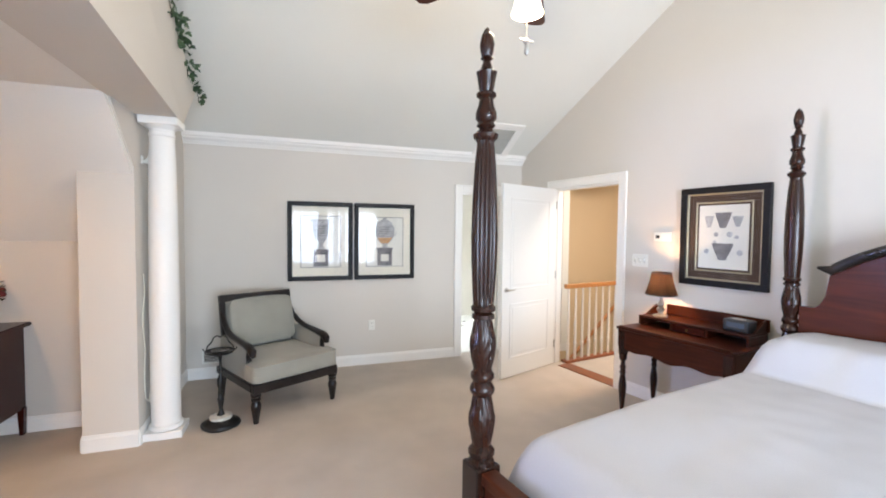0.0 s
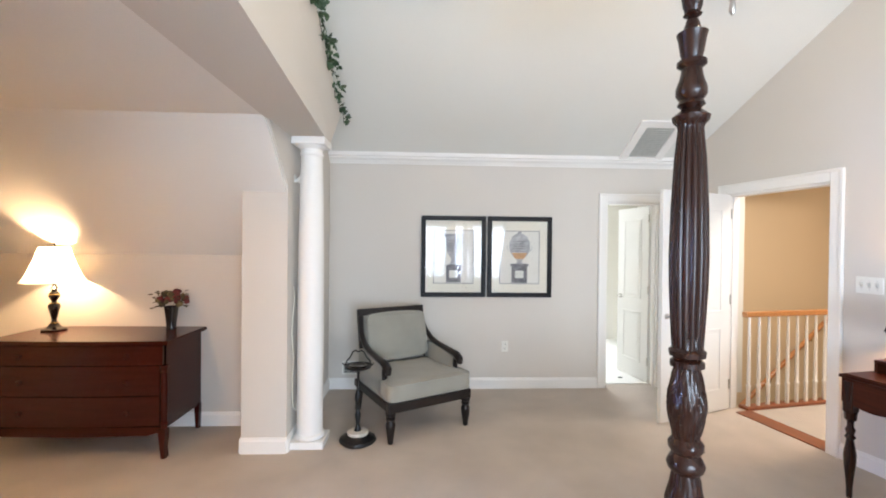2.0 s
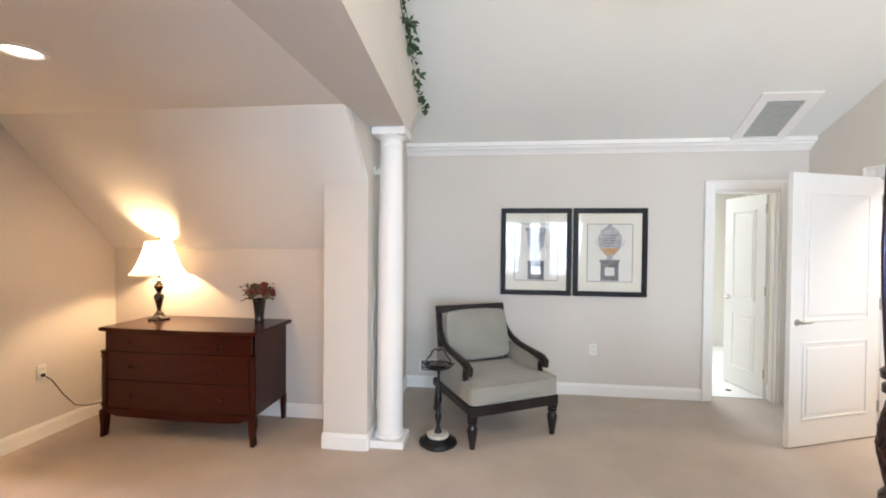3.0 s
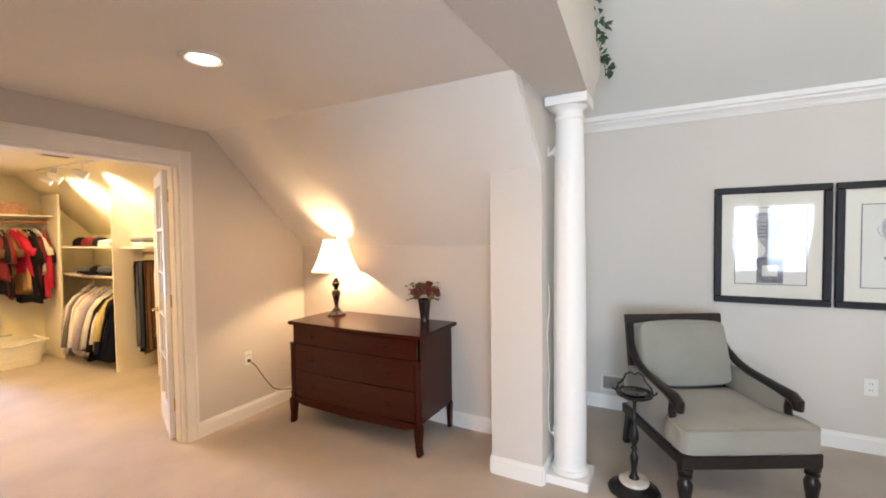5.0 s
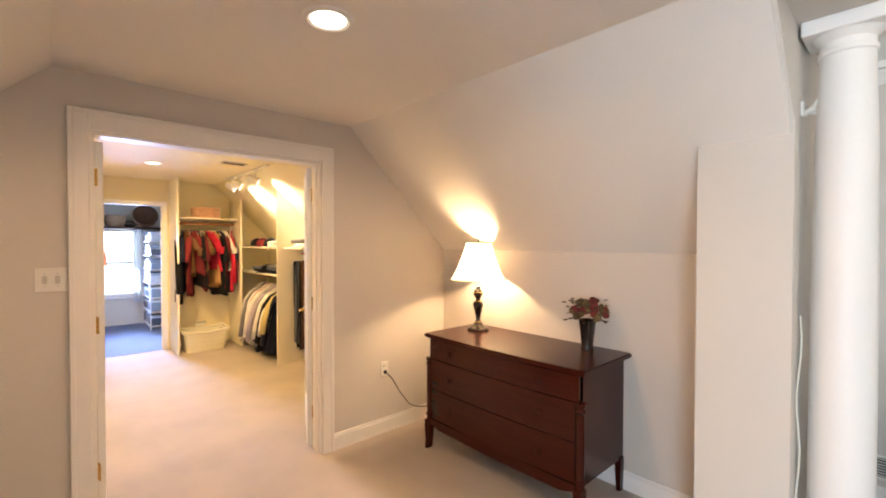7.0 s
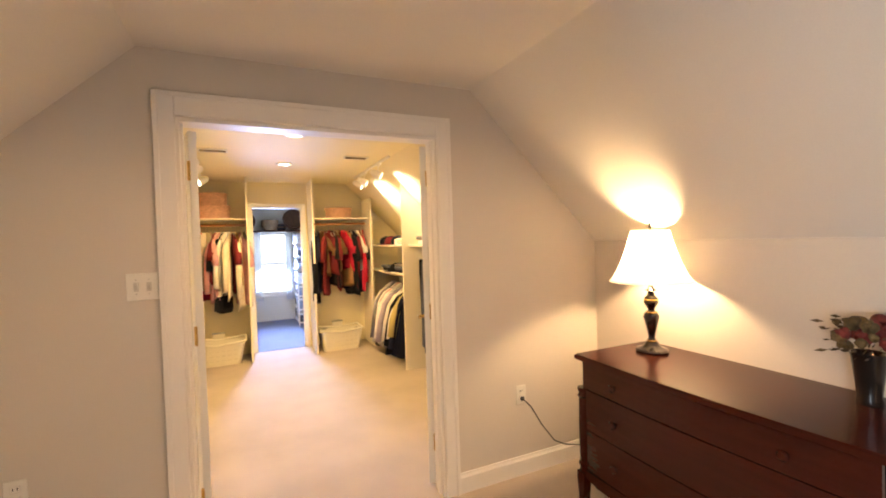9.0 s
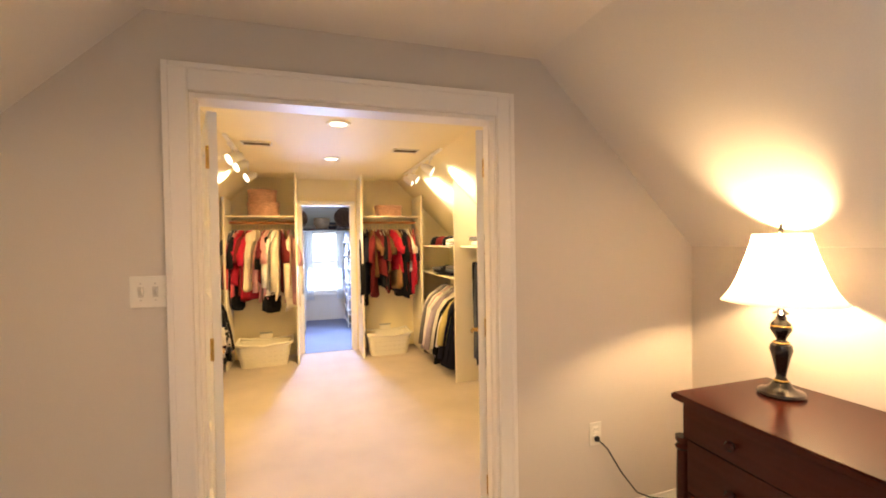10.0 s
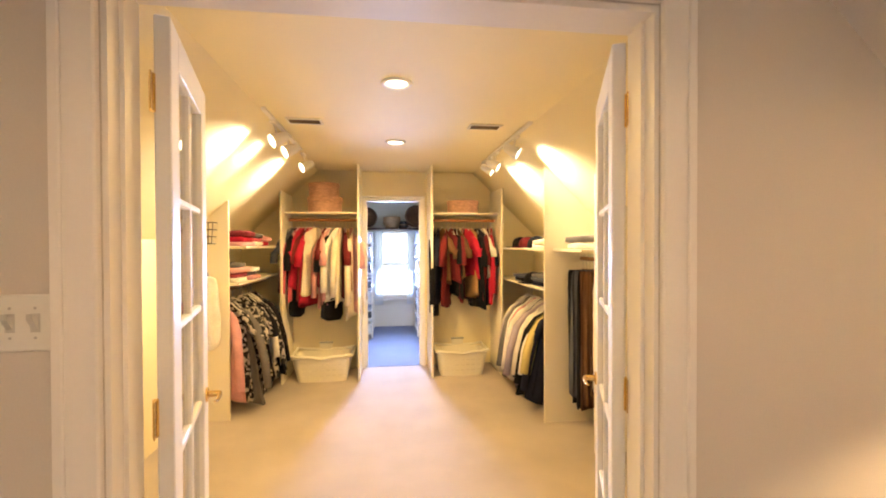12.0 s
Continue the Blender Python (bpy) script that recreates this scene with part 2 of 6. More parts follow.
MARBLE = surface("marble_white", (0.62, 0.58, 0.52), 0.3, vary=0.2, grain=20, big=12)
FLOWER = surface("dried_flower_rust", (0.13, 0.022, 0.020), 0.9, vary=0.5, grain=60, big=14, bump=0.3, per_object=0.4)
FLOWER_B = surface("dried_flower_olive", (0.10, 0.07, 0.03), 0.9, vary=0.5, grain=60, big=14, bump=0.3, per_object=0.4)
VENT_SLAT = surface("vent_slat_brown", (0.16, 0.115, 0.07), 0.5, vary=0.1, grain=30)
GRILLE = surface("grille_grey", (0.46, 0.46, 0.43), 0.6, vary=0.1, grain=30)


# ---- mesh helpers ----
def link(name, bm, mat, m=None, parent=None, smooth=False, label=""):
    bmesh.ops.recalc_face_normals(bm, faces=bm.faces)
    me = bpy.data.meshes.new(name)
    bm.to_mesh(me)
    bm.free()
    if smooth:
        for f in me.polygons:
            f.use_smooth = True
        if smooth != 2:
            me.set_sharp_from_angle(angle=radians(38))
    for one in (mat if isinstance(mat, (list, tuple)) else (mat,)):
        me.materials.append(one)
    ob = new(name, me)
    if parent is not None:
        ob.parent = parent
    if m is not None:
        ob.matrix_basis = m
    if label:
        ob["label"] = label
    return ob


def part(name, bm, mat, parent, label="", smooth=False, m=None):
    return link(name, bm, mat, m, parent, smooth, label)


def thing(name, m, label, category, group=""):
    ob = new(name)
    ob.matrix_basis = m
    ob.empty_display_size = 0.1
    return tagged(ob, label, category, group)


def struct(name, bm, mat, m=None, label="", smooth=False):
    return tagged(link(name, bm, mat, m, None, smooth), label, kind="structure")


def box(x0, x1, y0, y1, z0, z1, bevel=0.0, bm=None, seg=1):
    own = bmesh.new()
    bmesh.ops.create_cube(own, size=1, matrix=Matrix.Translation(((x0 + x1) / 2, (y0 + y1) / 2, (z0 + z1) / 2)) @ Matrix.Diagonal((x1 - x0, y1 - y0, z1 - z0, 1)))
    if bevel:
        bmesh.ops.bevel(own, geom=list(own.edges), offset=bevel, segments=seg, profile=0.6, affect="EDGES")
    if bm is None:
        return own
    return merge(bm, own)


def merge(bm, other, m=None):
    me = bpy.data.meshes.new("tmp")
    if m is not None:
        other.transform(m)
    other.to_mesh(me)
    other.free()
    bm.from_mesh(me)
    bpy.data.meshes.remove(me)
    return bm


def prism(poly, axis, a, b, bm=None):
    """A polygon of the two other axes, in their order, extruded along one axis from a to b."""
    bm = bm or bmesh.new()

    def at(p, v):
        q = list(p)
        q.insert("xyz".index(axis), v)
        return q
    lo = [bm.verts.new(at(p, a)) for p in poly]
    hi = [bm.verts.new(at(p, b)) for p in poly]
    bm.faces.new(lo)
    bm.faces.new(hi[::-1])
    for i in range(len(poly)):
        j = (i + 1) % len(poly)
        bm.faces.new((lo[i], hi[i], hi[j], lo[j]))
    bmesh.ops.recalc_face_normals(bm, faces=bm.faces)
    return bm


def lathe(profile, seg=24, bm=None, shape=None, m=None, close=True):
    """A turned body from (radius, height) rows; shape(angle, z) scales the radius."""
    own = bmesh.new()
    rings = []
    for r, z in profile:
        ring = []
        for k in range(seg):
            a = 2 * math.pi * k / seg
            q = r * (shape(a, z) if shape else 1)
            ring.append(own.verts.new((q * math.cos(a), q * math.sin(a), z)))
        rings.append(ring)
    for lo, hi in zip(rings, rings[1:]):
        for k in range(seg):
            j = (k + 1) % seg
            own.faces.new((lo[k], lo[j], hi[j], hi[k]))
    if close:
        own.faces.new(rings[0][::-1])
        own.faces.new(rings[-1])
    if m is not None:
        own.transform(m)
    return own if bm is None else merge(bm, own)


def tube(points, r, seg=8, bm=None):
    own = bmesh.new()
    pts = [Vector(p) for p in points]
    rings = []
    for i, p in enumerate(pts):
        d = (pts[min(i + 1, len(pts) - 1)] - pts[max(i - 1, 0)]).normalized()
        u = d.orthogonal().normalized() if i == 0 else (u - d * u.dot(d)).normalized()
        v = d.cross(u)
        q = r[i] if isinstance(r, (list, tuple)) else r
        rings.append([own.verts.new(p + q * (math.cos(2 * math.pi * k / seg) * u + math.sin(2 * math.pi * k / seg) * v)) for k in range(seg)])
    for lo, hi in zip(rings, rings[1:]):
        for k in range(seg):
            j = (k + 1) % seg
            own.faces.new((lo[k], lo[j], hi[j], hi[k]))
    own.faces.new(rings[0][::-1])
    own.faces.new(rings[-1])
    return own if bm is None else merge(bm, own)


def soft(x0, x1, y0, y1, z0, z1, n=8, puff=0.03, power=4.0):
    """A cushion: a box with rounded edges whose faces swell."""
    own = bmesh.new()
    bmesh.ops.create_cube(own, size=2)
    bmesh.ops.subdivide_edges(own, edges=list(own.edges), cuts=n, use_grid_fill=True)
    c = Vector(((x0 + x1) / 2, (y0 + y1) / 2, (z0 + z1) / 2))
    h = Vector(((x1 - x0) / 2, (y1 - y0) / 2, (z1 - z0) / 2))
    small = min(h)
    for v in own.verts:
        p = v.co.copy()
        out = Vector()
        for i in range(3):
            k = min(0.9, 0.55 * small / h[i])
            others = [abs(p[j]) for j in range(3) if j != i]
            edge = max(0, (max(others) - (1 - k)) / k)
            swell = (1 - others[0] ** 2) * (1 - others[1] ** 2)
            out[i] = p[i] * (1 - 0.5 * min(h[i], small) / h[i] * edge ** 3 * (abs(p[i]) > 0.99) * 0.4) * h[i] + (puff * swell * p[i] if abs(p[i]) > 0.99 else 0)
        v.co = c + out
    return own


def slope_z(y):
    """The bedroom's ceiling over y."""
    return 2.44 + 0.55 * (5.07 - y) if y > 1.1 else 2.44 + 0.55 * 3.97 - 0.55 * (1.1 - y)


CLOSET_CREASE = (1.57, 3.40)


def alcove_z(y, crease=(1.65, 3.25)):
    """The ceiling over the alcove, or over the closet with its own creases."""
    return 2.325 - 0.97 * max(0, y - crease[1], crease[0] - y)


# ---- structure ----
RIDGE = slope_z(1.1)
XE_N, XE_S = 3.183, 4.59   # east wall's line at y = 5.07 and y = -2.9

struct("floor", prism([(-7.2, -3.1), (7.0, -3.1), (7.0, 5.119), (3.408, 4.486), (3.279, 5.2), (-7.2, 5.2)], "z", -0.12, 0.0), CARPET, label="beige cut-pile carpet over the whole floor")
struct("floor_far_room", box(-9.9, -7.2, 0.6, 4.3, -0.12, 0.004), BLUE_CARPET, label="blue-grey carpet of the far storage room")

# north wall with the bathroom door's opening
def north_wall():
    bm = bmesh.new()
    for x0, x1, z0, z1 in ((-0.75, 2.37, 0, 2.55), (2.95, 3.4, 0, 2.55), (2.37, 2.95, 2.005, 2.55)):
        box(x0, x1, 5.07, 5.19, z0, z1, bm=bm)
    return struct("wall_north", bm, WALL, label="greige painted drywall behind the armchair")


north_wall()


def east_wall():
    bm = bmesh.new()
    top = lambda y: slope_z((EAST @ Vector((0, y, 0))).y) + 0.02
    def piece(y0, y1, z0):
        ridge = -2.44
        ys = [y0] + ([ridge] if y0 < ridge < y1 else []) + [y1]
        prism([(y0, z0), (y1, z0)] + [(y, top(y)) for y in ys[::-1]], "x", 0, 0.12, bm)
    piece(1.0, 1.72, 0)
    piece(0.11, 1.0, 2.03)
    piece(-6.6, 0.11, 0)
    return struct("wall_east", bm, WALL, EAST, "greige gable wall behind the bed and desk")


east_wall()


def south_wall():
    bm = bmesh.new()
    for x0, x1, z0, z1 in ((-0.9, 0.2, 0, 2.6), (0.2, 1.05, 0, 0.5), (0.2, 1.05, 2.15, 2.6), (1.05, 1.3, 0, 2.6), (1.3, 2.7, 0, 0.5), (1.3, 2.7, 2.15, 2.6), (2.7, 5.0, 0, 2.6)):
        box(x0, x1, -3.02, -2.9, z0, z1, bm=bm)
    return struct("wall_south", bm, WALL, label="greige wall with two windows behind the bed's foot")


south_wall()
struct("wall_west_bedroom", prism([(-3.02, 0), (0.72, 0), (0.72, slope_z(0.72) + 0.05), (-3.02, slope_z(-3.02) + 0.05)], "x", -0.59, -0.12), WALL, label="greige wall beside the alcove")
for n, (x0, x1) in enumerate(((0.2, 1.05), (1.3, 2.7))):
    w = tagged(thing("window_%d" % (n + 1), pose(x0, -2.96, 0.5), "white double-hung window letting in daylight", "window"), kind="structure")
    W, H = x1 - x0, 1.65
    bm = bmesh.new()
    for a in ((0, 0.05, 0, H), (W - 0.05, W, 0, H), (0.05, W - 0.05, 0, 0.05), (0.05, W - 0.05, H - 0.05, H), (0.05, W - 0.05, H / 2 - 0.025, H / 2 + 0.025)):
        box(a[0], a[1], -0.04, 0.0, a[2], a[3], bm=bm)
    part("window_frame", bm, TRIM, w)
    for k in range(2):
        g = part("pane", box(0.05, W - 0.05, -0.024, -0.02, 0.05 + k * H / 2, H / 2 + k * (H / 2 - 0.05) - 0.025, bm=None), GLASS, w)
        g.visible_shadow = False

# bedroom ceiling, two slopes
bm = prism([(5.2, slope_z(5.2)), (1.1, RIDGE), (-3.05, slope_z(-3.05)), (-3.05, slope_z(-3.05) + 0.15), (1.1, RIDGE + 0.15), (5.2, slope_z(5.2) + 0.15)], "x", -0.75, 5.0)
struct("ceiling_bedroom", bm, CEIL, label="white vaulted ceiling")

# header beam over the alcove's opening, running into the vault
bm = prism([(0.72, 2.318), (3.99, 2.318), (4.42, 2.685), (0.72, 3.684)], "x", -0.602, -0.352)
for v in bm.verts:
    if v.co.x > -0.5:
        v.co.x += 0.071 * max(0, 3.99 - v.co.y)
struct("beam", bm, WALL, label="drywall header beam between bedroom and alcove")

struct("ceiling_alcove_edge", box(-0.598, -0.30, 1.65, 3.25, 2.325, 2.45), ATTIC, label="greige ceiling strip beside the beam")
struct("wall_above_beam", prism([(0.72, 2.46), (5.07, 2.46), (5.07, 2.5), (1.1, RIDGE + 0.05), (0.72, slope_z(0.72) + 0.05)], "x", -0.80, -0.64), CEIL, label="white wall set back above the beam's ledge")
# alcove ceiling with its two slopes, and the same section over the closet
def attic(name, x0, x1, crease, mat, label):
    a, b = crease
    inner = [(0.72, alcove_z(0.72, crease)), (a, 2.325), (b, 2.325), (4.18, alcove_z(4.18, crease))]
    outer = [(y, z + 0.177) for y, z in inner[::-1]]
    struct(name, prism(inner + outer, "x", x0, x1), mat, label=label)


attic("ceiling_alcove", -3.06, -0.598, (1.65, 3.25), ATTIC, "greige attic ceiling with sloped sides")
attic("ceiling_closet", -7.2, -3.17, CLOSET_CREASE, CREAM, "cream attic ceiling with sloped sides")
struct("wall_alcove_north", box(-3.05, -0.91, 4.18, 4.3, 0, 1.43), WALL, label="low greige knee wall behind the dresser")
struct("wall_alcove_south", box(-3.05, -0.59, 0.6, 0.72, 0, 1.43), WALL, label="low greige knee wall")
struct("wall_closet_north", box(-7.2, -3.17, 4.18, 4.3, 0, 1.60), CREAM, label="low cream knee wall in the closet")
struct("wall_closet_south", box(-7.2, -3.17, 0.6, 0.72, 0, 1.53), CREAM, label="low cream knee wall in the closet")
# return wall with the boxed pier in front of it
struct("wall_return", prism([(3.27, 2.36), (3.70, 1.95), (3.70, 0), (5.07, 0), (5.07, 2.46), (4.0, 3.06), (3.27, 3.06)], "x", -0.75, -0.588), WALL, label="greige return wall behind the column")
struct("wall_pier", prism([(3.69, 0), (4.3, 0), (4.3, 1.36), (3.69, 1.95)], "x", -0.908, -0.584), WALL, label="greige boxed pier beside the column")


def gabled_wall(name, x0, x1, mats, openings, label, crease=CLOSET_CREASE):
    """A cross wall under the attic ceiling with one doorway."""
    y0, y1, h = openings
    out = []
    for a, b, z in ((0.6, y0, 0), (y1, 4.3, 0), (y0, y1, h)):
        ys = sorted({a, b, *(v for v in crease if a < v < b)})
        out.append([(a, z), (b, z)] + [(y, alcove_z(y, crease) + 0.03) for y in ys[::-1]])
    bm = bmesh.new()
    for poly in out:
        prism(poly, "x", x0, x1, bm)
    return struct(name, bm, mats, label=label)


gabled_wall("wall_west", -3.11, -3.05, WALL, (1.782, 3.024, 2.04), "greige wall round the closet doorway", (1.65, 3.25))
gabled_wall("wall_closet_east", -3.17, -3.112, CREAM, (1.782, 3.024, 2.04), "cream inner face of the closet doorway's wall")
gabled_wall("wall_closet_west", -7.3, -7.2, CREAM, (2.11, 2.77, 1.99), "cream back wall of the closet")

# far storage room
struct("ceiling_far_room", box(-9.9, -7.3, 0.6, 4.3, 2.26, 2.4), CEIL, label="white ceiling of the storage room")
bm = bmesh.new()
for y0, y1, z0, z1 in ((0.6, 2.12, 0, 2.26), (2.86, 4.3, 0, 2.26), (2.12, 2.86, 0, 0.50), (2.12, 2.86, 1.72, 2.26)):
    box(-9.82, -9.7, y0, y1, z0, z1, bm=bm)
struct("wall_far_west", bm, CEIL, label="white end wall with a window")
struct("wall_far_south", box(-9.7, -7.3, 0.9, 1.0, 0, 2.26), CEIL)
struct("wall_far_north", box(-9.7, -7.3, 4.0, 4.1, 0, 2.26), CEIL)

# stair hall outside the bedroom door
for name, b in (("east", (2.9, 3.0, -2.2, 2.06, -0.6, 3.2)), ("north", (0.12, 3.0, 2.06, 2.16, -2.6, 3.2)), ("south", (0.12, 3.0, -2.3, -2.2, 0, 3.2)), ("stairwell_west", (0.122, 0.20, 0.99, 2.06, -2.6, -0.002)), ("stairwell_east", (2.9, 3.0, 0.99, 2.06, -2.6, -0.6))):
    struct("wall_hall_" + name, box(*b), TAN, EAST, "tan painted wall of the stair hall")
struct("ceiling_hall", box(0.12, 3.0, -2.3, 2.16, 2.9, 3.0), CEIL, EAST)
struct("floor_stair_foot", box(0.12, 3.0, 0.9, 2.16, -2.7, -2.6), CARPET, EAST, "beige carpet at the foot of the stairs")

# bathroom
bm = bmesh.new()
box(1.2, 1.3, 5.19, 7.4, 0, 2.5, bm=bm)
box(3.9, 4.0, 5.19, 7.4, 0, 2.5, bm=bm)
box(1.2, 4.0, 7.4, 7.5, 0, 2.5, bm=bm)
struct("wall_bathroom", bm, CEIL, label="white painted bathroom walls")
struct("ceiling_bathroom", box(1.2, 4.0, 5.19, 7.5, 2.5, 2.6), CEIL)
struct("floor_bathroom", box(1.2, 4.0, 5.19, 7.5, -0.1, 0.006), TILE, label="white tile floor with small dark insets")

# trim
def crown():
    prof = [(5.07, 2.372), (5.058, 2.372), (5.056, 2.384), (5.046, 2.388), (5.04, 2.402), (5.022, 2.418), (5.012, 2.424), (5.010, 2.440), (4.990, 2.446), (4.988, 2.484), (5.07, 2.44)]
    return struct("trim_crown", prism(prof, "x", -0.59, 3.24), TRIM, label="white stepped crown molding", smooth=False)


crown()


def baseboard(name, x0, y0, x1, y1, m=None, h=0.115, t=0.016):
    """A skirting board from one end to the other, on the left hand of its direction."""
    d = Vector((x1 - x0, y1 - y0, 0))
    n = d.length
    ang = math.degrees(math.atan2(d.y, d.x))
    bm = prism([(0, 0), (t, 0), (t, h - 0.025), (t * 0.6, h - 0.012), (t * 0.45, h), (0, h)], "x", 0, n)
    return struct("baseboard_" + name, bm, TRIM, (m or Matrix()) @ pose(x0, y0, 0, 0, 0, ang))


# direction chosen so that the board stands into the room
baseboard("north", 2.28, 5.07, -0.59, 5.07)
baseboard("north_corner", 3.2, 5.07, 3.04, 5.07)
baseboard("east", 0, -6.3, 0, 0.02, EAST)
baseboard("east_corner", 0, 1.09, 0, 1.58, EAST)
baseboard("west", -3.05, 4.18, -3.05, 3.106)
baseboard("west_south", -3.05, 1.70, -3.05, 0.72)
baseboard("knee", -0.91, 4.18, -3.05, 4.18)
baseboard("pier", -0.584, 3.69, -0.908, 3.69)
baseboard("pier_side", -0.908, 3.69, -0.908, 4.18)
baseboard("return", -0.588, 5.07, -0.588, 3.69)


def casing(name, w, h, m, depth=0.12, cw=0.092, both=True, jamb=True, head=None):
    """Door casing round an opening of width w along local x and height h; the wall lies at local y 0 to depth."""
    sides = ((-1, 0.0),) + (((1, depth),) if both else ())
    head = head or cw
    bm = bmesh.new()
    for s, y in sides:
        f = lambda q: y + s * q
        for sx in (0, 1):
            x0, x1 = (-cw, 0.0) if sx == 0 else (w, w + cw)
            box(x0, x1, min(f(0), f(0.02)), max(f(0), f(0.02)), 0, h + head, bm=bm, bevel=0.004)
            e0, e1 = (x0, x0 + 0.022) if sx == 0 else (x1 - 0.022, x1)
            box(e0, e1, min(f(0.019), f(0.028)), max(f(0.019), f(0.028)), 0, h + head, bm=bm, bevel=0.003)
        box(0.0, w, min(f(0), f(0.02)), max(f(0), f(0.02)), h, h + head, bm=bm, bevel=0.004)
        box(-cw + 0.022, w + cw - 0.022, min(f(0.019), f(0.028)), max(f(0.019), f(0.028)), h + head - 0.022, h + head, bm=bm, bevel=0.003)
    if jamb:
        box(0.0, 0.012, 0.002, depth - 0.002, 0, h, bm=bm)
        box(w - 0.012, w, 0.002, depth - 0.002, 0, h, bm=bm)
        box(0.012, w - 0.012, 0.002, depth - 0.002, h - 0.018, h, bm=bm)
        for a, b in ((0.012, 0.022), (w - 0.022, w - 0.012)):
            box(a, b, depth * 0.35, depth * 0.6, 0, h - 0.018, bm=bm)
    return struct("trim_" + name, bm, TRIM, m, "white painted door casing and jamb")


casing("closet_door", 1.242, 2.04, pose(-3.05, 1.782, 0, 0, 0, 90), cw=0.082, head=0.102)
casing("hall_door", 0.89, 2.03, EAST @ pose(0, 1.0, 0, 0, 0, -90))
casing("bath_door", 0.58, 2.005, pose(2.37, 5.07, 0))


# ---- doors ----
def lever(parent, x, z, y, s, mat):
    """A door's rose and lever on one face."""
    h = part("handle", lathe([(0.026, 0), (0.026, 0.006), (0.012, 0.01), (0.010, 0.045)], 16, m=pose(x, y, z, -90 * s)), mat, parent, "lever handle", True)
    part("lever", tube([(x, y + s * 0.042, z), (x - 0.03, y + s * 0.047, z + 0.003), (x - 0.07, y + s * 0.044, z - 0.002), (x - 0.105, y + s * 0.038, z + 0.004)], [0.009, 0.008, 0.006, 0.004], 8), mat, h, smooth=True)


def panel_door(name, w, h, m, label):
    d = tagged(thing(name, m, label, "door"), kind="structure")
    part("leaf", box(0, w, -0.018, 0.018, 0.01, h, 0.002), DOOR_WHITE, d)
    for s in (1, -1):
        for z0, z1 in ((0.20, 0.78), (0.93, h - 0.14)):
            bm = bmesh.new()
            y0, y1 = sorted((s * 0.0185, s * 0.024))
            t = 0.016
            for a in ((0.12, w - 0.12, z0, z0 + t), (0.12, w - 0.12, z1 - t, z1), (0.12, 0.12 + t, z0 + t, z1 - t), (w - 0.12 - t, w - 0.12, z0 + t, z1 - t)):
                box(a[0], a[1], y0, y1, a[2], a[3], 0.002, bm)
            y0, y1 = sorted((s * 0.0185, s * 0.0225))
            box(0.16, w - 0.16, y0, y1, z0 + 0.045, z1 - 0.045, 0.0018, bm)
            part("panel", bm, DOOR_WHITE, d)
        lever(d, w - 0.06, 0.93, s * 0.018, s, NICKEL)
    for z in (0.2, 1.0, 1.8):
        part("hinge", lathe([(0.007, 0), (0.007, 0.09)], 10, m=pose(-0.004, 0.022, z)), NICKEL, d)
    return d


panel_door("door_1", 0.895, 2.025, EAST @ pose(-0.012, 0.975, 0, 0, 0, 191), "white two-panel hall door standing open")
panel_door("door_2", 0.555, 1.985, pose(2.925, 5.205, 0, 0, 0, 99.5), "white bathroom door standing open")


def french_door(name, m, flip, label):
    w, h, st = 0.585, 2.015, 0.095
    d = tagged(thing(name, m, label, "door"), kind="structure")
    part("stile", box(0, st, -0.018, 0.018, 0.01, h, 0.003), DOOR_WHITE, d)
    part("stile", box(w - st, w, -0.018, 0.018, 0.01, h, 0.003), DOOR_WHITE, d)
    part("rail", box(st, w - st, -0.018, 0.018, 0.01, 0.23, 0.003), DOOR_WHITE, d)
    part("rail", box(st, w - st, -0.018, 0.018, h - 0.10, h, 0.003), DOOR_WHITE, d)
    z0, z1, rows = 0.23, h - 0.10, 5
    part("muntin", box(w / 2 - 0.011, w / 2 + 0.011, -0.013, 0.013, z0, z1, 0.004), DOOR_WHITE, d)
    for k in range(1, rows):
        z = z0 + (z1 - z0) * k / rows
        part("muntin", box(st, w - st, -0.012, 0.012, z - 0.011, z + 0.011, 0.004), DOOR_WHITE, d)
    for k in range(rows):
        for x0, x1 in ((st, w / 2 - 0.011), (w / 2 + 0.011, w - st)):
            za = z0 + (z1 - z0) * k / rows + (0.011 if k else 0)
            zb = z0 + (z1 - z0) * (k + 1) / rows - (0.011 if k < rows - 1 else 0)
            g = part("pane", box(x0, x1, -0.002, 0.002, za, zb), GLASS, d)
            g.visible_shadow = False
    lever(d, w - 0.05, 0.92, 0.018, 1, BRASS)
    lever(d, w - 0.05, 0.92, -0.018, -1, BRASS)
    for z in (0.22, 1.0, 1.78):
        part("hinge", lathe([(0.007, 0), (0.007, 0.09)], 10, m=pose(-0.006, 0.02 * flip, z)), BRASS, d)
        part("hinge_leaf", box(-0.030, 0.012, 0.0185 * flip - 0.0015, 0.0185 * flip + 0.0015, z, z + 0.09), BRASS, d)


french_door("door_3", pose(-3.196, 1.830, 0, 0, 0, 194.5), 1, "white glazed french door standing open into the closet")
french_door("door_4", pose(-3.196, 3.003, 0, 0, 0, 157), -1, "white glazed french door standing open into the closet")


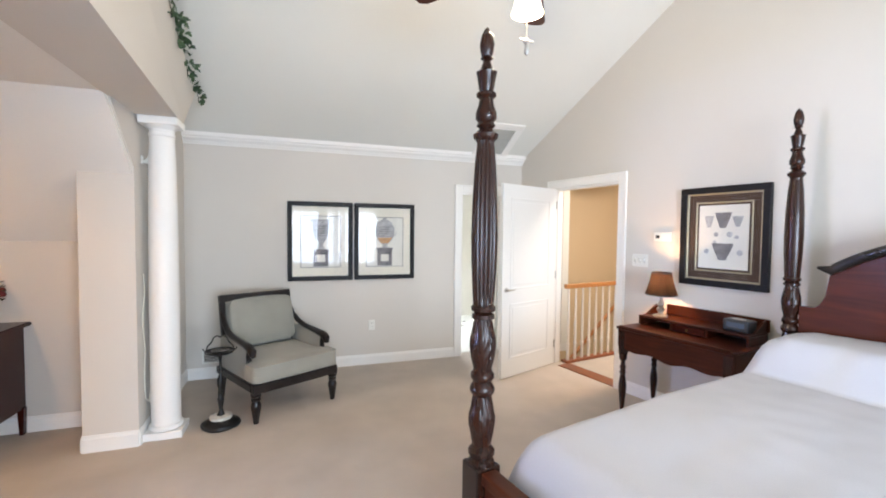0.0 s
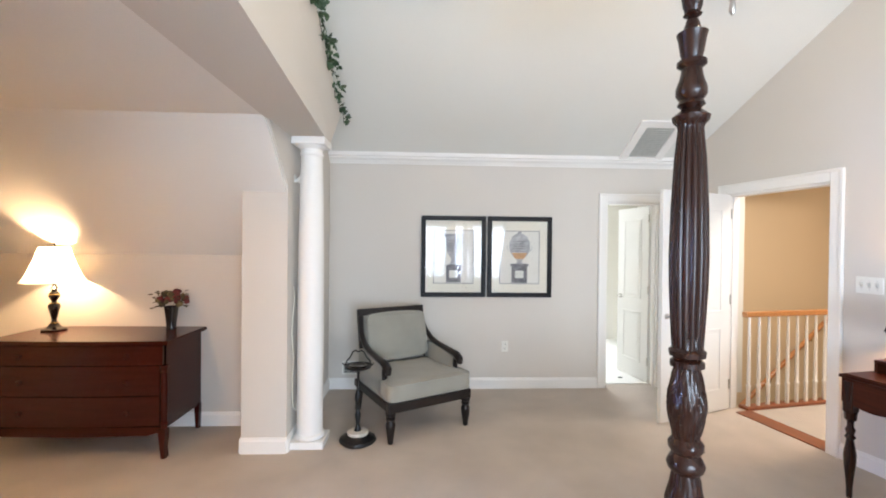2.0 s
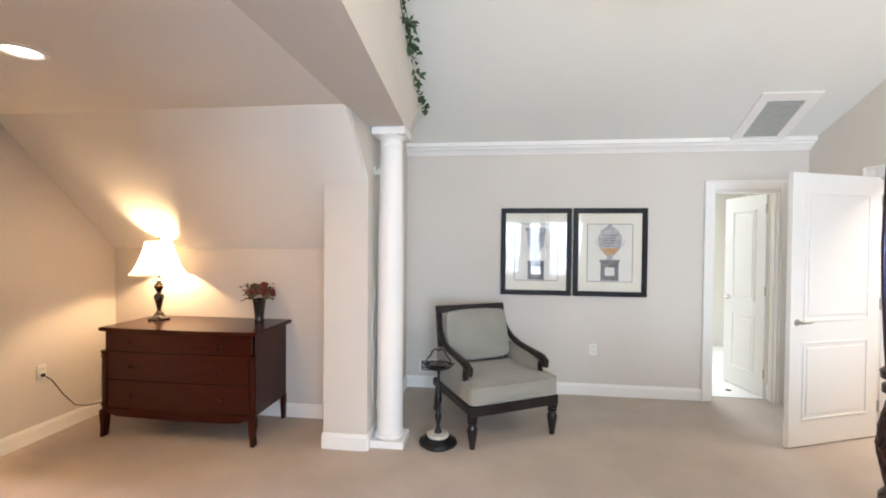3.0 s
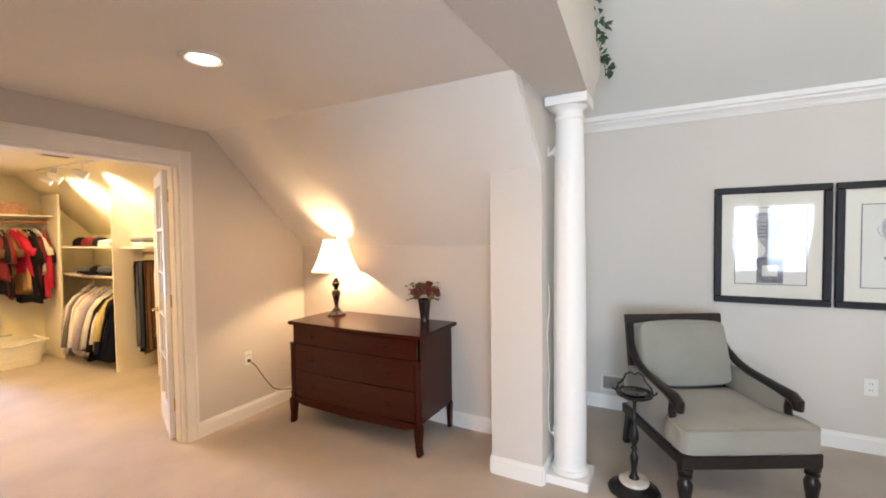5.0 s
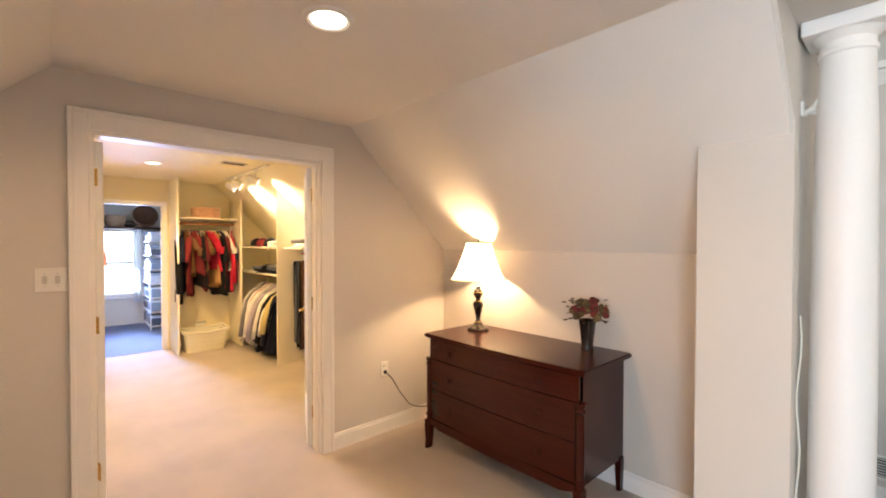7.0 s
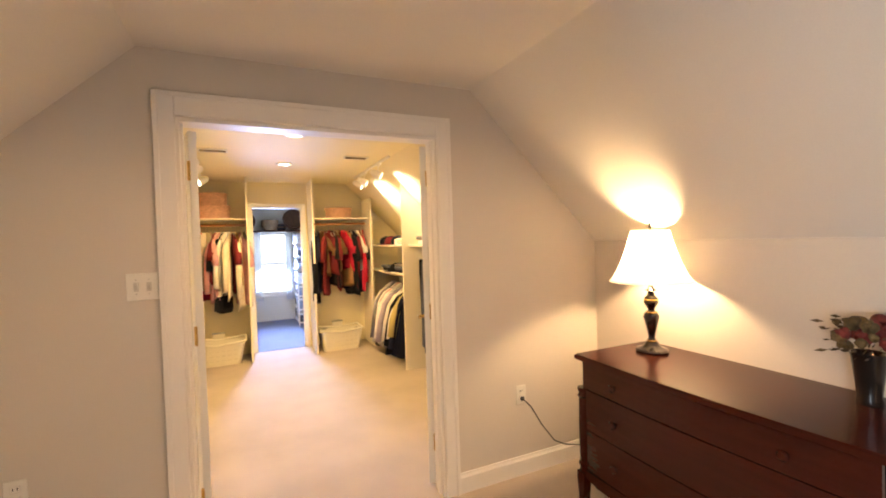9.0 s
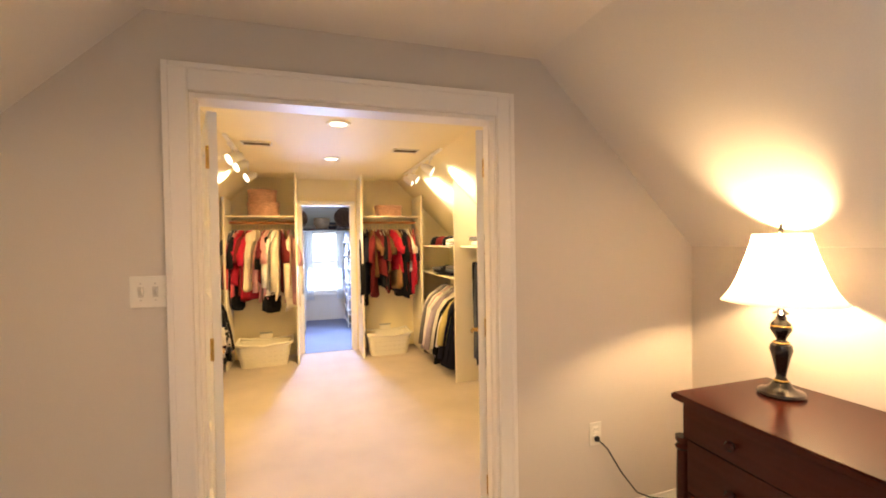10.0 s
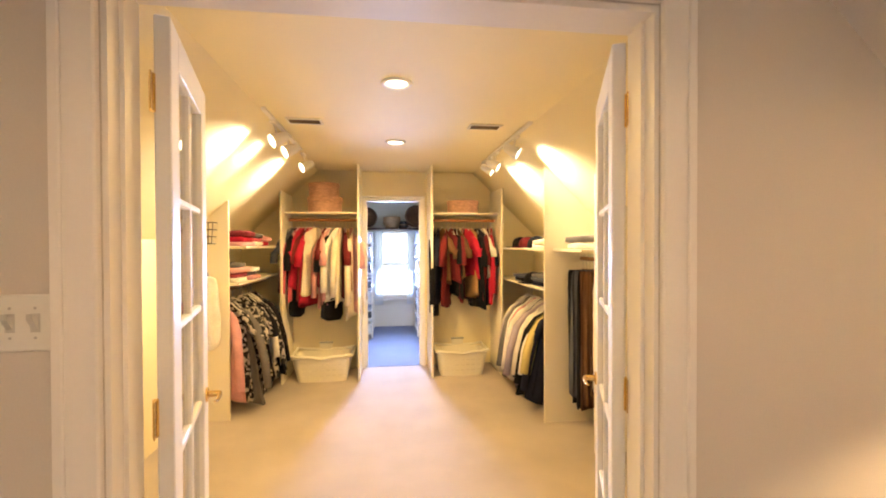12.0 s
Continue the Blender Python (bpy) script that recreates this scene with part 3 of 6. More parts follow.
# ---- column ----
def column():
    c = tagged(thing("column", pose(-0.455, 3.845, 0), "white tapered round column under the beam", "column"), kind="structure")
    part("base", box(-0.125, 0.125, -0.115, 0.115, 0, 0.055, 0.004), TRIM, c)
    part("torus", lathe([(0.100, 0.055), (0.112, 0.062), (0.114, 0.075), (0.108, 0.088), (0.098, 0.092), (0.098, 0.10)], 32), TRIM, c, smooth=True)
    prof = [(0.096, 0.10), (0.097, 0.4), (0.097, 0.9), (0.094, 1.4), (0.088, 1.9), (0.080, 2.17), (0.080, 2.185), (0.086, 2.19), (0.086, 2.205), (0.080, 2.21), (0.080, 2.235), (0.094, 2.25), (0.104, 2.262)]
    part("shaft", lathe(prof, 36), TRIM, c, smooth=True)
    part("capital", box(-0.122, 0.122, -0.112, 0.112, 2.262, 2.317, 0.004), TRIM, c)


column()
hk = thing("wall_bracket", pose(-0.59, 3.86, 2.02), "cream curtain-hook bracket on the return wall", "bracket")
part("plate", box(0.0, 0.012, -0.02, 0.02, -0.03, 0.03, 0.004), PLASTIC, hk)
part("arm", tube([(0.01, 0, -0.02), (0.05, -0.03, 0.0), (0.08, -0.05, 0.05), (0.085, -0.055, 0.075)], 0.011, 8), PLASTIC, hk, smooth=True)
part("arm", tube([(0.02, -0.005, -0.01), (0.055, -0.03, -0.03), (0.075, -0.045, -0.04)], 0.010, 8), PLASTIC, hk, smooth=True)
pts = [(-0.575, 3.80, 1.20 - 0.075 * k) for k in range(13)] + [(-0.55, 3.80, 0.27), (-0.545, 3.80, 0.33)]
pts = [(x + 0.006 * math.sin(1.1 * k), y + 0.010 * math.sin(0.7 * k + 1), z) for k, (x, y, z) in enumerate(pts)]
tagged(link("cable", tube(pts, 0.0035, 6), MAT_CREAM, smooth=True), "cream cable hanging loose beside the column", "cable")


# ---- bed ----
POST = [(0.052, 0.0), (0.052, 0.62), (0.050, 0.64), (0.040, 0.65), (0.052, 0.665), (0.052, 0.68), (0.036, 0.70), (0.043, 0.73), (0.053, 0.78), (0.053, 0.82), (0.042, 0.87), (0.036, 0.90), (0.046, 0.91), (0.050, 0.925), (0.044, 0.94), (0.036, 0.955), (0.046, 0.97), (0.046, 0.985), (0.036, 1.0), (0.047, 1.05), (0.053, 1.09), (0.050, 1.13), (0.040, 1.18), (0.034, 1.20), (0.044, 1.205), (0.044, 1.22), (0.034, 1.228), (0.046, 1.235), (0.048, 1.25), (0.040, 1.258), (0.043, 1.30), (0.049, 1.42), (0.051, 1.52), (0.048, 1.66), (0.041, 1.80), (0.033, 1.885), (0.036, 1.895), (0.046, 1.905), (0.049, 1.918), (0.040, 1.926), (0.024, 1.94), (0.036, 1.952), (0.030, 1.965), (0.040, 1.98), (0.040, 2.0), (0.030, 2.03), (0.026, 2.055), (0.038, 2.065), (0.038, 2.075), (0.026, 2.082), (0.030, 2.10), (0.036, 2.14), (0.040, 2.155), (0.024, 2.165), (0.018, 2.185), (0.013, 2.20), (0.024, 2.208), (0.020, 2.215), (0.026, 2.235), (0.029, 2.26), (0.022, 2.295), (0.010, 2.318), (0.003, 2.325)]


def carve(a, z):
    if 1.26 < z < 1.90:
        return 1 - 0.16 * (1 - abs(math.sin(7 * a)) ** 0.7)
    if 0.70 < z < 0.90:
        return 1 - 0.17 * (1 - abs(math.sin(4 * a + 44 * z)) ** 0.7)
    if 0.995 < z < 1.20:
        return 1 - 0.17 * (1 - abs(math.sin(5 * a + 52 * z * (1 if math.sin(a) > 0 else -1))) ** 0.7)
    if z > 2.21:
        return 1 - 0.16 * (1 - abs(math.sin(4 * a + 80 * z)) ** 0.7)
    return 1.0


def carve_plain(a, z):
    return 1.0 if 1.26 < z < 1.90 else carve(a, z)


def dense(profile, step=0.018):
    out = []
    for (r0, z0), (r1, z1) in zip(profile, profile[1:]):
        n = max(1, int((z1 - z0) / step)) if z0 > 0.6 else 1
        out += [(r0 + (r1 - r0) * k / n, z0 + (z1 - z0) * k / n) for k in range(n)]
    return out + [profile[-1]]


def bed():
    b = thing("four_poster_bed", EAST, "dark mahogany four-poster bed with carved posts", "bed")
    yn, ys, xf, xh = -1.342, -3.10, -2.578, -0.235
    for x, y, shape in ((xf, yn, carve), (xf, ys, carve), (xh, yn - 0.065, carve_plain), (xh, ys, carve_plain)):
        part("post", lathe(dense(POST), 96, shape=shape), MAHOGANY_V, b, smooth=True, m=pose(x, y, 0) @ Matrix.Diagonal((1, 1, 0.988 if x < -1 else 1.0, 1)))
    # square foot blocks below the turning
    for x, y in ((xf, yn), (xf, ys)):
        part("post_block", box(x - 0.055, x + 0.055, y - 0.055, y + 0.055, 0.0, 0.62, 0.005), MAHOGANY_V, b)
    part("footboard", box(xf - 0.02, xf + 0.02, ys + 0.05, yn - 0.05, 0.18, 0.56, 0.006), MAHOGANY_Y, b)
    part("foot_rail", box(xf - 0.035, xf + 0.035, ys + 0.05, yn - 0.05, 0.56, 0.61, 0.012, seg=3), MAHOGANY_Y, b)
    for y in (yn, ys):
        part("side_rail", box(xf + 0.05, xh - 0.05, y - 0.018, y + 0.018, 0.2, 0.42, 0.005), MAHOGANY_Y, b)
    # headboard with a swan-neck outline
    yc, hw = (yn - 0.065 + ys) / 2, (yn - 0.065 - ys) / 2 - 0.05
    top = []
    for k in range(101):
        u = -1 + 2 * k / 100
        v = abs(u)
        if v > 0.92:
            z = 1.08
        elif v > 0.82:
            z = 1.08 + 0.20 * (1 - math.sqrt(max(0, 1 - ((0.92 - v) / 0.10) ** 2)))
        else:
            z = 1.28 + 0.36 * (1 - (v / 0.82)) ** 0.8 * (1 - 0.25 * (1 - v / 0.82))
        top.append((yc + u * hw, z))
    part("headboard", prism([(yc - hw, 0.3), (yc + hw, 0.3)] + top[::-1], "x", xh - 0.018, xh + 0.02), MAHOGANY_Y, b)
    scroll = [(xh - 0.035, y, z + 0.02) for y, z in top if abs(y - yc) < hw * 0.82]
    for side in (-1, 1):
        line = [p for p in scroll if (p[1] - yc) * side >= -0.001]
        line.sort(key=lambda p: -abs(p[1] - yc))
        line = [(line[0][0], line[0][1] + side * 0.07, line[0][2] + 0.012)] + line
        part("scroll_molding", tube(line, [0.008] + [0.030] * (len(line) - 1), 10), EBONY, b, smooth=True)
    part("mattress", box(xf + 0.18, xh - 0.04, ys + 0.06, yn - 0.06, 0.3, 0.58, 0.04, seg=3), SPREAD, b)


bed()


def bedspread():
    bm = bmesh.new()
    x0, x1, y0, y1 = -2.525, -0.275, -3.16, -1.33
    nx, ny = 110, 96
    grid = []
    for i in range(nx + 1):
        row = []
        for j in range(ny + 1):
            u, v = i / nx, j / ny
            x, y = x0 + (x1 - x0) * u, y0 + (y1 - y0) * v
            ex = min(1, (x - x0) / 0.17)
            ey = min(1, min(y - y0, y1 - y) / 0.15)
            fx, fy = math.sqrt(max(0, 1 - (1 - ex) ** 2.2)), math.sqrt(max(0, 1 - (1 - ey) ** 2.2))
            z = 0.33 + 0.425 * fx * fy - 0.03 * max(0, (-1.6 - x) / 0.9)
            z += 0.012 * noise.noise((x * 2.1, y * 2.1, 3)) * fx * fy + 0.004 * noise.noise((x * 9, y * 9, 1))
            # pillows under the spread
            p = max(0, min(1, (x - (-0.84)) / 0.20))
            p = p * p * (3 - 2 * p)
            q = max(0, 1 - ((x + 0.50) / 0.62) ** 2)
            end = max(0, min(1, min(y - (y0 + 0.05), (y1 - 0.05) - y) / 0.22))
            end = math.sqrt(max(0, 1 - (1 - end) ** 2))
            mid = 1 - 0.10 * math.exp(-((y - (y0 + y1) / 2) / 0.07) ** 2)
            z += 0.20 * p * (0.35 + 0.65 * q) * end * mid - 0.022 * math.exp(-((x + 0.83) / 0.018) ** 2) * fy
            z += 0.010 * math.sin(y * 14 + 3 * noise.noise((x * 1.5, y, 0))) * (1 - fy) * 3
            row.append(bm.verts.new((x, y, z)))
        grid.append(row)
    for i in range(nx):
        for j in range(ny):
            bm.faces.new((grid[i][j], grid[i + 1][j], grid[i + 1][j + 1], grid[i][j + 1]))
    edge = [e for e in bm.edges if e.is_boundary]
    out = bmesh.ops.extrude_edge_only(bm, edges=edge)
    for v in out["geom"]:
        if isinstance(v, bmesh.types.BMVert):
            v.co.z = 0.26
    tagged(link("bedspread", bm, SPREAD, EAST, smooth=2), "white woven bedspread tucked over pillows on the bed", "bedspread")


bedspread()


# ---- armchair ----
def turned_leg(h, r, seg=20):
    return lathe([(r * 0.55, 0), (r * 0.62, 0.012 * h / 0.2), (r * 0.6, h * 0.10), (r * 0.78, h * 0.25), (r * 1.05, h * 0.52), (r * 1.1, h * 0.62), (r * 0.8, h * 0.72), (r * 0.72, h * 0.75), (r * 1.0, h * 0.78), (r * 1.0, h * 0.83), (r * 0.7, h * 0.86), (r * 1.1, h * 0.90), (r * 1.15, h)], seg)


def armchair():
    c = thing("armchair", pose(0.288, 4.309, 0, 0, 0, 28.6), "black-framed armchair with grey ribbed upholstery", "armchair")
    w, f, r = 0.378, -0.405, 0.345   # half width, front and rear of the seat frame
    for sx in (-1, 1):
        part("leg", turned_leg(0.24, 0.036), EBONY, c, smooth=True, m=pose(sx * (w - 0.032), f + 0.035, 0))
        bm = prism([(r - 0.035, 0.24), (r + 0.025, 0.24), (r + 0.075, 0), (r + 0.035, 0)], "x", sx * (w - 0.05) - 0.022, sx * (w - 0.05) + 0.022)
        part("back_leg", bm, EBONY, c)
    part("seat_rail", box(-w, w, f, f + 0.06, 0.238, 0.314, 0.008, seg=2), EBONY, c)
    for sx in (-1, 1):
        part("side_rail", box(sx * (w - 0.026) - 0.026, sx * (w - 0.026) + 0.026, f + 0.06, r + 0.02, 0.238, 0.305, 0.008), EBONY, c)
    part("back_rail", box(-w + 0.054, w - 0.054, r - 0.02, r + 0.02, 0.238, 0.305, 0.006), EBONY, c)
    part("seat_deck", box(-w + 0.05, w - 0.05, f + 0.05, r - 0.02, 0.285, 0.318), UPHOLSTERY, c)
    # cushion that widens in front of the arms
    bm = soft(-w + 0.004, w - 0.004, f - 0.012, 0.235, 0.316, 0.462, 17, 0.012)
    for v in bm.verts:
        k = max(0.0, min(1.0, (v.co.y + 0.225) / 0.07))
        v.co.x *= 1 - 0.16 * k * k * (3 - 2 * k)
    seat = part("seat_cushion", bm, SEAT_CLOTH, c, smooth=2)
    for z, q in ((0.446, 0.002), (0.334, 0.002)):
        line = [(-w + 0.012, f + 0.05, z - 0.004), (-w + 0.020, f + 0.002, z), (-w / 2, f - 0.016 - q, z + 0.006), (0, f - 0.020 - q, z + 0.008), (w / 2, f - 0.016 - q, z + 0.006), (w - 0.020, f + 0.002, z), (w - 0.012, f + 0.05, z - 0.004)]
        part("piping", tube(line, 0.0045, 6), UPHOLSTERY, seat, smooth=True)
    # back frame leans away
    lean = pose(0, 0.290, 0.285, -10.5)
    part("back_frame", box(-0.337, 0.337, -0.026, 0.026, 0.588, 0.652, 0.008, seg=3), EBONY, c, m=lean)
    for sx in (-1, 1):
        part("back_stile", box(sx * 0.313 - 0.024, sx * 0.313 + 0.024, -0.026, 0.026, 0.0, 0.592, 0.008), EBONY, c, m=lean)
    part("back_panel", soft(-0.292, 0.292, -0.040, 0.018, 0.03, 0.592, 6, 0.010), UPHOLSTERY, c, smooth=2, m=lean)
    pillow = part("back_cushion", soft(-0.285, 0.285, -0.165, -0.045, 0.165, 0.575, 11, 0.020), UPHOLSTERY, c, smooth=2, m=pose(0, 0.285, 0.295, -15))
    part("piping", tube([(-0.268, -0.150, 0.558), (0, -0.160, 0.566), (0.268, -0.150, 0.558)], 0.004, 6), UPHOLSTERY, pillow, smooth=True)
    for sx in (-1, 1):
        x = sx * 0.335
        pts = [(x * 0.96, 0.360, 0.765), (x * 0.98, 0.300, 0.690), (x, 0.215, 0.635), (x, 0.10, 0.605), (x, -0.05, 0.590), (x, -0.17, 0.578), (x, -0.245, 0.568), (x, -0.285, 0.545), (x, -0.288, 0.518), (x, -0.262, 0.508)]
        part("arm", tube(pts, [0.020, 0.023, 0.025, 0.026, 0.027, 0.030, 0.034, 0.034, 0.028, 0.016], 12), EBONY, c, smooth=True)
        pts = [(x, -0.235, 0.560), (x, -0.215, 0.495), (x, -0.225, 0.43), (x, -0.262, 0.365), (x * 1.02, -0.300, 0.300)]
        part("arm_post", tube(pts, [0.026, 0.022, 0.022, 0.025, 0.028], 10), EBONY, c, smooth=True)
        part("arm_panel", soft(x - 0.024, x + 0.024, -0.215, 0.32, 0.295, 0.588, 7, 0.010), UPHOLSTERY, c, smooth=2)


armchair()


# ---- smoking stand ----
def smoking_stand():
    s = thing("smoking_stand", pose(-0.095, 3.872, 0), "black metal smoking stand with a marble ring and tray", "stand")
    base = lambda a, z: 1 + 0.035 * math.cos(4 * a) ** 3
    part("base", lathe([(0.135, 0), (0.140, 0.012), (0.132, 0.03), (0.10, 0.042), (0.085, 0.058)], 40, shape=base), IRON, s, smooth=True)
    part("marble_ring", lathe([(0.078, 0.058), (0.082, 0.066), (0.080, 0.078), (0.050, 0.084)], 32), MARBLE, s, "white marble ring", True)
    part("stem", lathe([(0.030, 0.084), (0.022, 0.10), (0.014, 0.13), (0.022, 0.19), (0.024, 0.21), (0.013, 0.235), (0.011, 0.25), (0.019, 0.26), (0.011, 0.275), (0.026, 0.32), (0.024, 0.36), (0.012, 0.40), (0.010, 0.42), (0.017, 0.43), (0.010, 0.44), (0.009, 0.52), (0.016, 0.545), (0.024, 0.56)], 20), IRON, s, smooth=True)
    tray = part("tray", lathe([(0.022, 0.555), (0.075, 0.562), (0.098, 0.575), (0.103, 0.59), (0.097, 0.590), (0.085, 0.578), (0.02, 0.572)], 36), IRON, s, smooth=True)
    part("bowl", lathe([(0.06, 0.577), (0.068, 0.592), (0.062, 0.593), (0.045, 0.580)], 28), BRONZE, tray, "dark bronze bowl", True)
    for sx in (-1, 1):
        pts = [(sx * 0.098, 0, 0.585), (sx * 0.088, 0, 0.625), (sx * 0.06, 0, 0.655), (sx * 0.045, 0, 0.69), (sx * 0.02, 0, 0.705), (0, 0, 0.692)]
        part("handle", tube(pts, 0.0055, 8), IRON, s, smooth=True)
        part("rest", tube([(sx * 0.095, -0.01, 0.585), (sx * 0.115, -0.012, 0.60), (sx * 0.118, -0.012, 0.612)], 0.005, 6), IRON, s, smooth=True)


smoking_stand()


# ---- pictures ----
def disc_poly(pts, y0, y1):
    return prism(pts, "y", y0, y1)


def urn(kind):
    """Half outline of an engraved urn on a plinth, from its base up."""
    return [(0.075, 0.0), (0.075, 0.16), (0.088, 0.165), (0.088, 0.18), (0.03, 0.185), (0.022, 0.205), (0.035, 0.225), (0.08, 0.27), (0.10, 0.33), (0.098, 0.39), (0.07, 0.425), (0.085, 0.43), (0.05, 0.455), (0.02, 0.475), (0.012, 0.495)] if kind else [(0.07, 0.0), (0.07, 0.15), (0.08, 0.16), (0.04, 0.17), (0.02, 0.21), (0.03, 0.24), (0.065, 0.29), (0.075, 0.36), (0.08, 0.42), (0.095, 0.44), (0.095, 0.455), (0.06, 0.46)]


def north_picture(x0, x1, kind):
    z0, z1 = 0.978, 1.836
    p = thing("picture", pose((x0 + x1) / 2, 5.068, z0), "black-framed engraving of an urn under glass", "picture", "pair of urn pictures")
    w, h, f = (x1 - x0), z1 - z0, 0.048
    for a in ((-w / 2, w / 2, 0, f), (-w / 2, w / 2, h - f, h)):
        part("frame_bar", box(a[0], a[1], -0.03, 0, a[2], a[3], 0.006), BLACKFRAME, p)
    for a in ((-w / 2, -w / 2 + f), (w / 2 - f, w / 2)):
        part("frame_bar", box(a[0], a[1], -0.03, 0, f, h - f, 0.006), BLACKFRAME, p)
    part("mat", box(-w / 2 + f, w / 2 - f, -0.008, -0.002, f, h - f), MAT_CREAM, p)
    iw, ih = w * 0.62, h * 0.66
    zc = h / 2 - 0.005
    part("print", box(-iw / 2, iw / 2, -0.0095, -0.0078, zc - ih / 2, zc + ih / 2), PAPER, p, "cream engraved print")
    bm = bmesh.new()
    t = 0.006
    for a in ((-iw / 2, iw / 2, zc - ih / 2, zc - ih / 2 + t), (-iw / 2, iw / 2, zc + ih / 2 - t, zc + ih / 2), (-iw / 2, -iw / 2 + t, zc - ih / 2 + t, zc + ih / 2 - t), (iw / 2 - t, iw / 2, zc - ih / 2 + t, zc + ih / 2 - t)):
        box(a[0], a[1], -0.0108, -0.0092, a[2], a[3], bm=bm)
    part("border", bm, INK, p)
    o = [(r * 1.12, z * 1.12) for r, z in urn(kind)]
    zb = zc - ih / 2 + 0.012
    lo, hi = [q for q in o if q[1] <= 0.185 * 1.12], [q for q in o if q[1] > 0.165 * 1.12]
    for half, mat in ((lo, INK), (hi, INK_LIGHT)):
        poly = [(r, zb + z) for r, z in half] + [(-r, zb + z) for r, z in half[::-1]]
        part("engraving", disc_poly(poly, -0.0106, -0.0094), mat, p)
    part("engraving", box(-0.045, 0.045, -0.0115, -0.0105, zb + 0.05, zb + 0.13), PAPER, p)
    if kind:
        part("engraving", disc_poly([(-0.045, zb + 0.255), (0.045, zb + 0.255), (0.085, zb + 0.32), (-0.085, zb + 0.32)], -0.0116, -0.0105), INK_TAN, p)
        for sx in (-1, 1):
            part("engraving", tube([(sx * 0.105, -0.010, zb + 0.33), (sx * 0.135, -0.010, zb + 0.37), (sx * 0.13, -0.010, zb + 0.40)], 0.004, 4), INK_LIGHT, p)
    for k in range(5):
        part("engraving", box(-0.07, 0.07, -0.0112, -0.0104, zb + 0.335 + k * 0.026, zb + 0.341 + k * 0.026), INK, p)
    g = part("glass", box(-w / 2 + f, w / 2 - f, -0.022, -0.020, f, h - f), PICTURE_GLASS, p)
    g.visible_shadow = False


north_picture(0.374, 1.060, 0)
north_picture(1.076, 1.768, 1)


def east_picture():
    y0, y1, z0, z1 = -1.187, -0.532, 1.113, 1.900
    p = thing("picture", EAST @ pose(0, (y0 + y1) / 2, z0, 0, 0, -90), "large dark-framed print of urns with a brown mat", "picture")
    w, h = y1 - y0, z1 - z0
    def ring(name, ow, oh, t, ya, yb, mat, label=""):
        zc = h / 2
        bm = bmesh.new()
        for a in ((-ow / 2, ow / 2, zc - oh / 2, zc - oh / 2 + t), (-ow / 2, ow / 2, zc + oh / 2 - t, zc + oh / 2), (-ow / 2, -ow / 2 + t, zc - oh / 2 + t, zc + oh / 2 - t), (ow / 2 - t, ow / 2, zc - oh / 2 + t, zc + oh / 2 - t)):
            box(a[0], a[1], ya, yb, a[2], a[3], 0.003, bm)
        part(name, bm, mat, p, label)
    ring("frame", w, h, 0.05, -0.036, 0, BLACKFRAME)
    ring("fillet", w - 0.098, h - 0.098, 0.013, -0.024, -0.004, GILT, "narrow gilt fillet")
    part("mat", box(-w / 2 + 0.06, w / 2 - 0.06, -0.008, -0.002, 0.06, h - 0.06), MAT_BROWN, p)
    ring("fillet", w - 0.235, h - 0.235, 0.012, -0.014, -0.007, GILT)
    part("print", box(-w / 2 + 0.145, w / 2 - 0.145, -0.011, -0.0075, 0.145, h - 0.145), PAPER, p, "cream print with grey urns")
    zc = h / 2
    for x, z, sx, sz in ((0, 0.13, 0.062, 0.12), (-0.105, 0.12, 0.036, 0.09), (0.105, 0.12, 0.040, 0.08), (0.0, -0.115, 0.080, 0.13)):
        poly = [(x - sx * 0.35, zc + z - sz / 2), (x + sx * 0.35, zc + z - sz / 2), (x + sx * 0.85, zc + z + sz * 0.2), (x + sx, zc + z + sz / 2), (x - sx, zc + z + sz / 2), (x - sx * 0.85, zc + z + sz * 0.2)]
        part("engraving", disc_poly(poly, -0.0125, -0.011), INK if sx > 0.05 else INK_LIGHT, p)
    for x, z, r in ((-0.05, 0.02, 0.018), (0.05, 0.02, 0.022), (-0.12, -0.115, 0.02), (0.125, -0.12, 0.022), (-0.06, -0.04, 0.012), (0.10, 0.0, 0.015)):
        part("engraving", lathe([(r, 0), (r, 0.0015)], 12, m=pose(x, -0.011, zc + z, 90)), INK_LIGHT, p)
    g = part("glass", box(-w / 2 + 0.06, w / 2 - 0.06, -0.022, -0.020, 0.06, h - 0.06), PICTURE_GLASS, p)
    g.visible_shadow = False


east_picture()


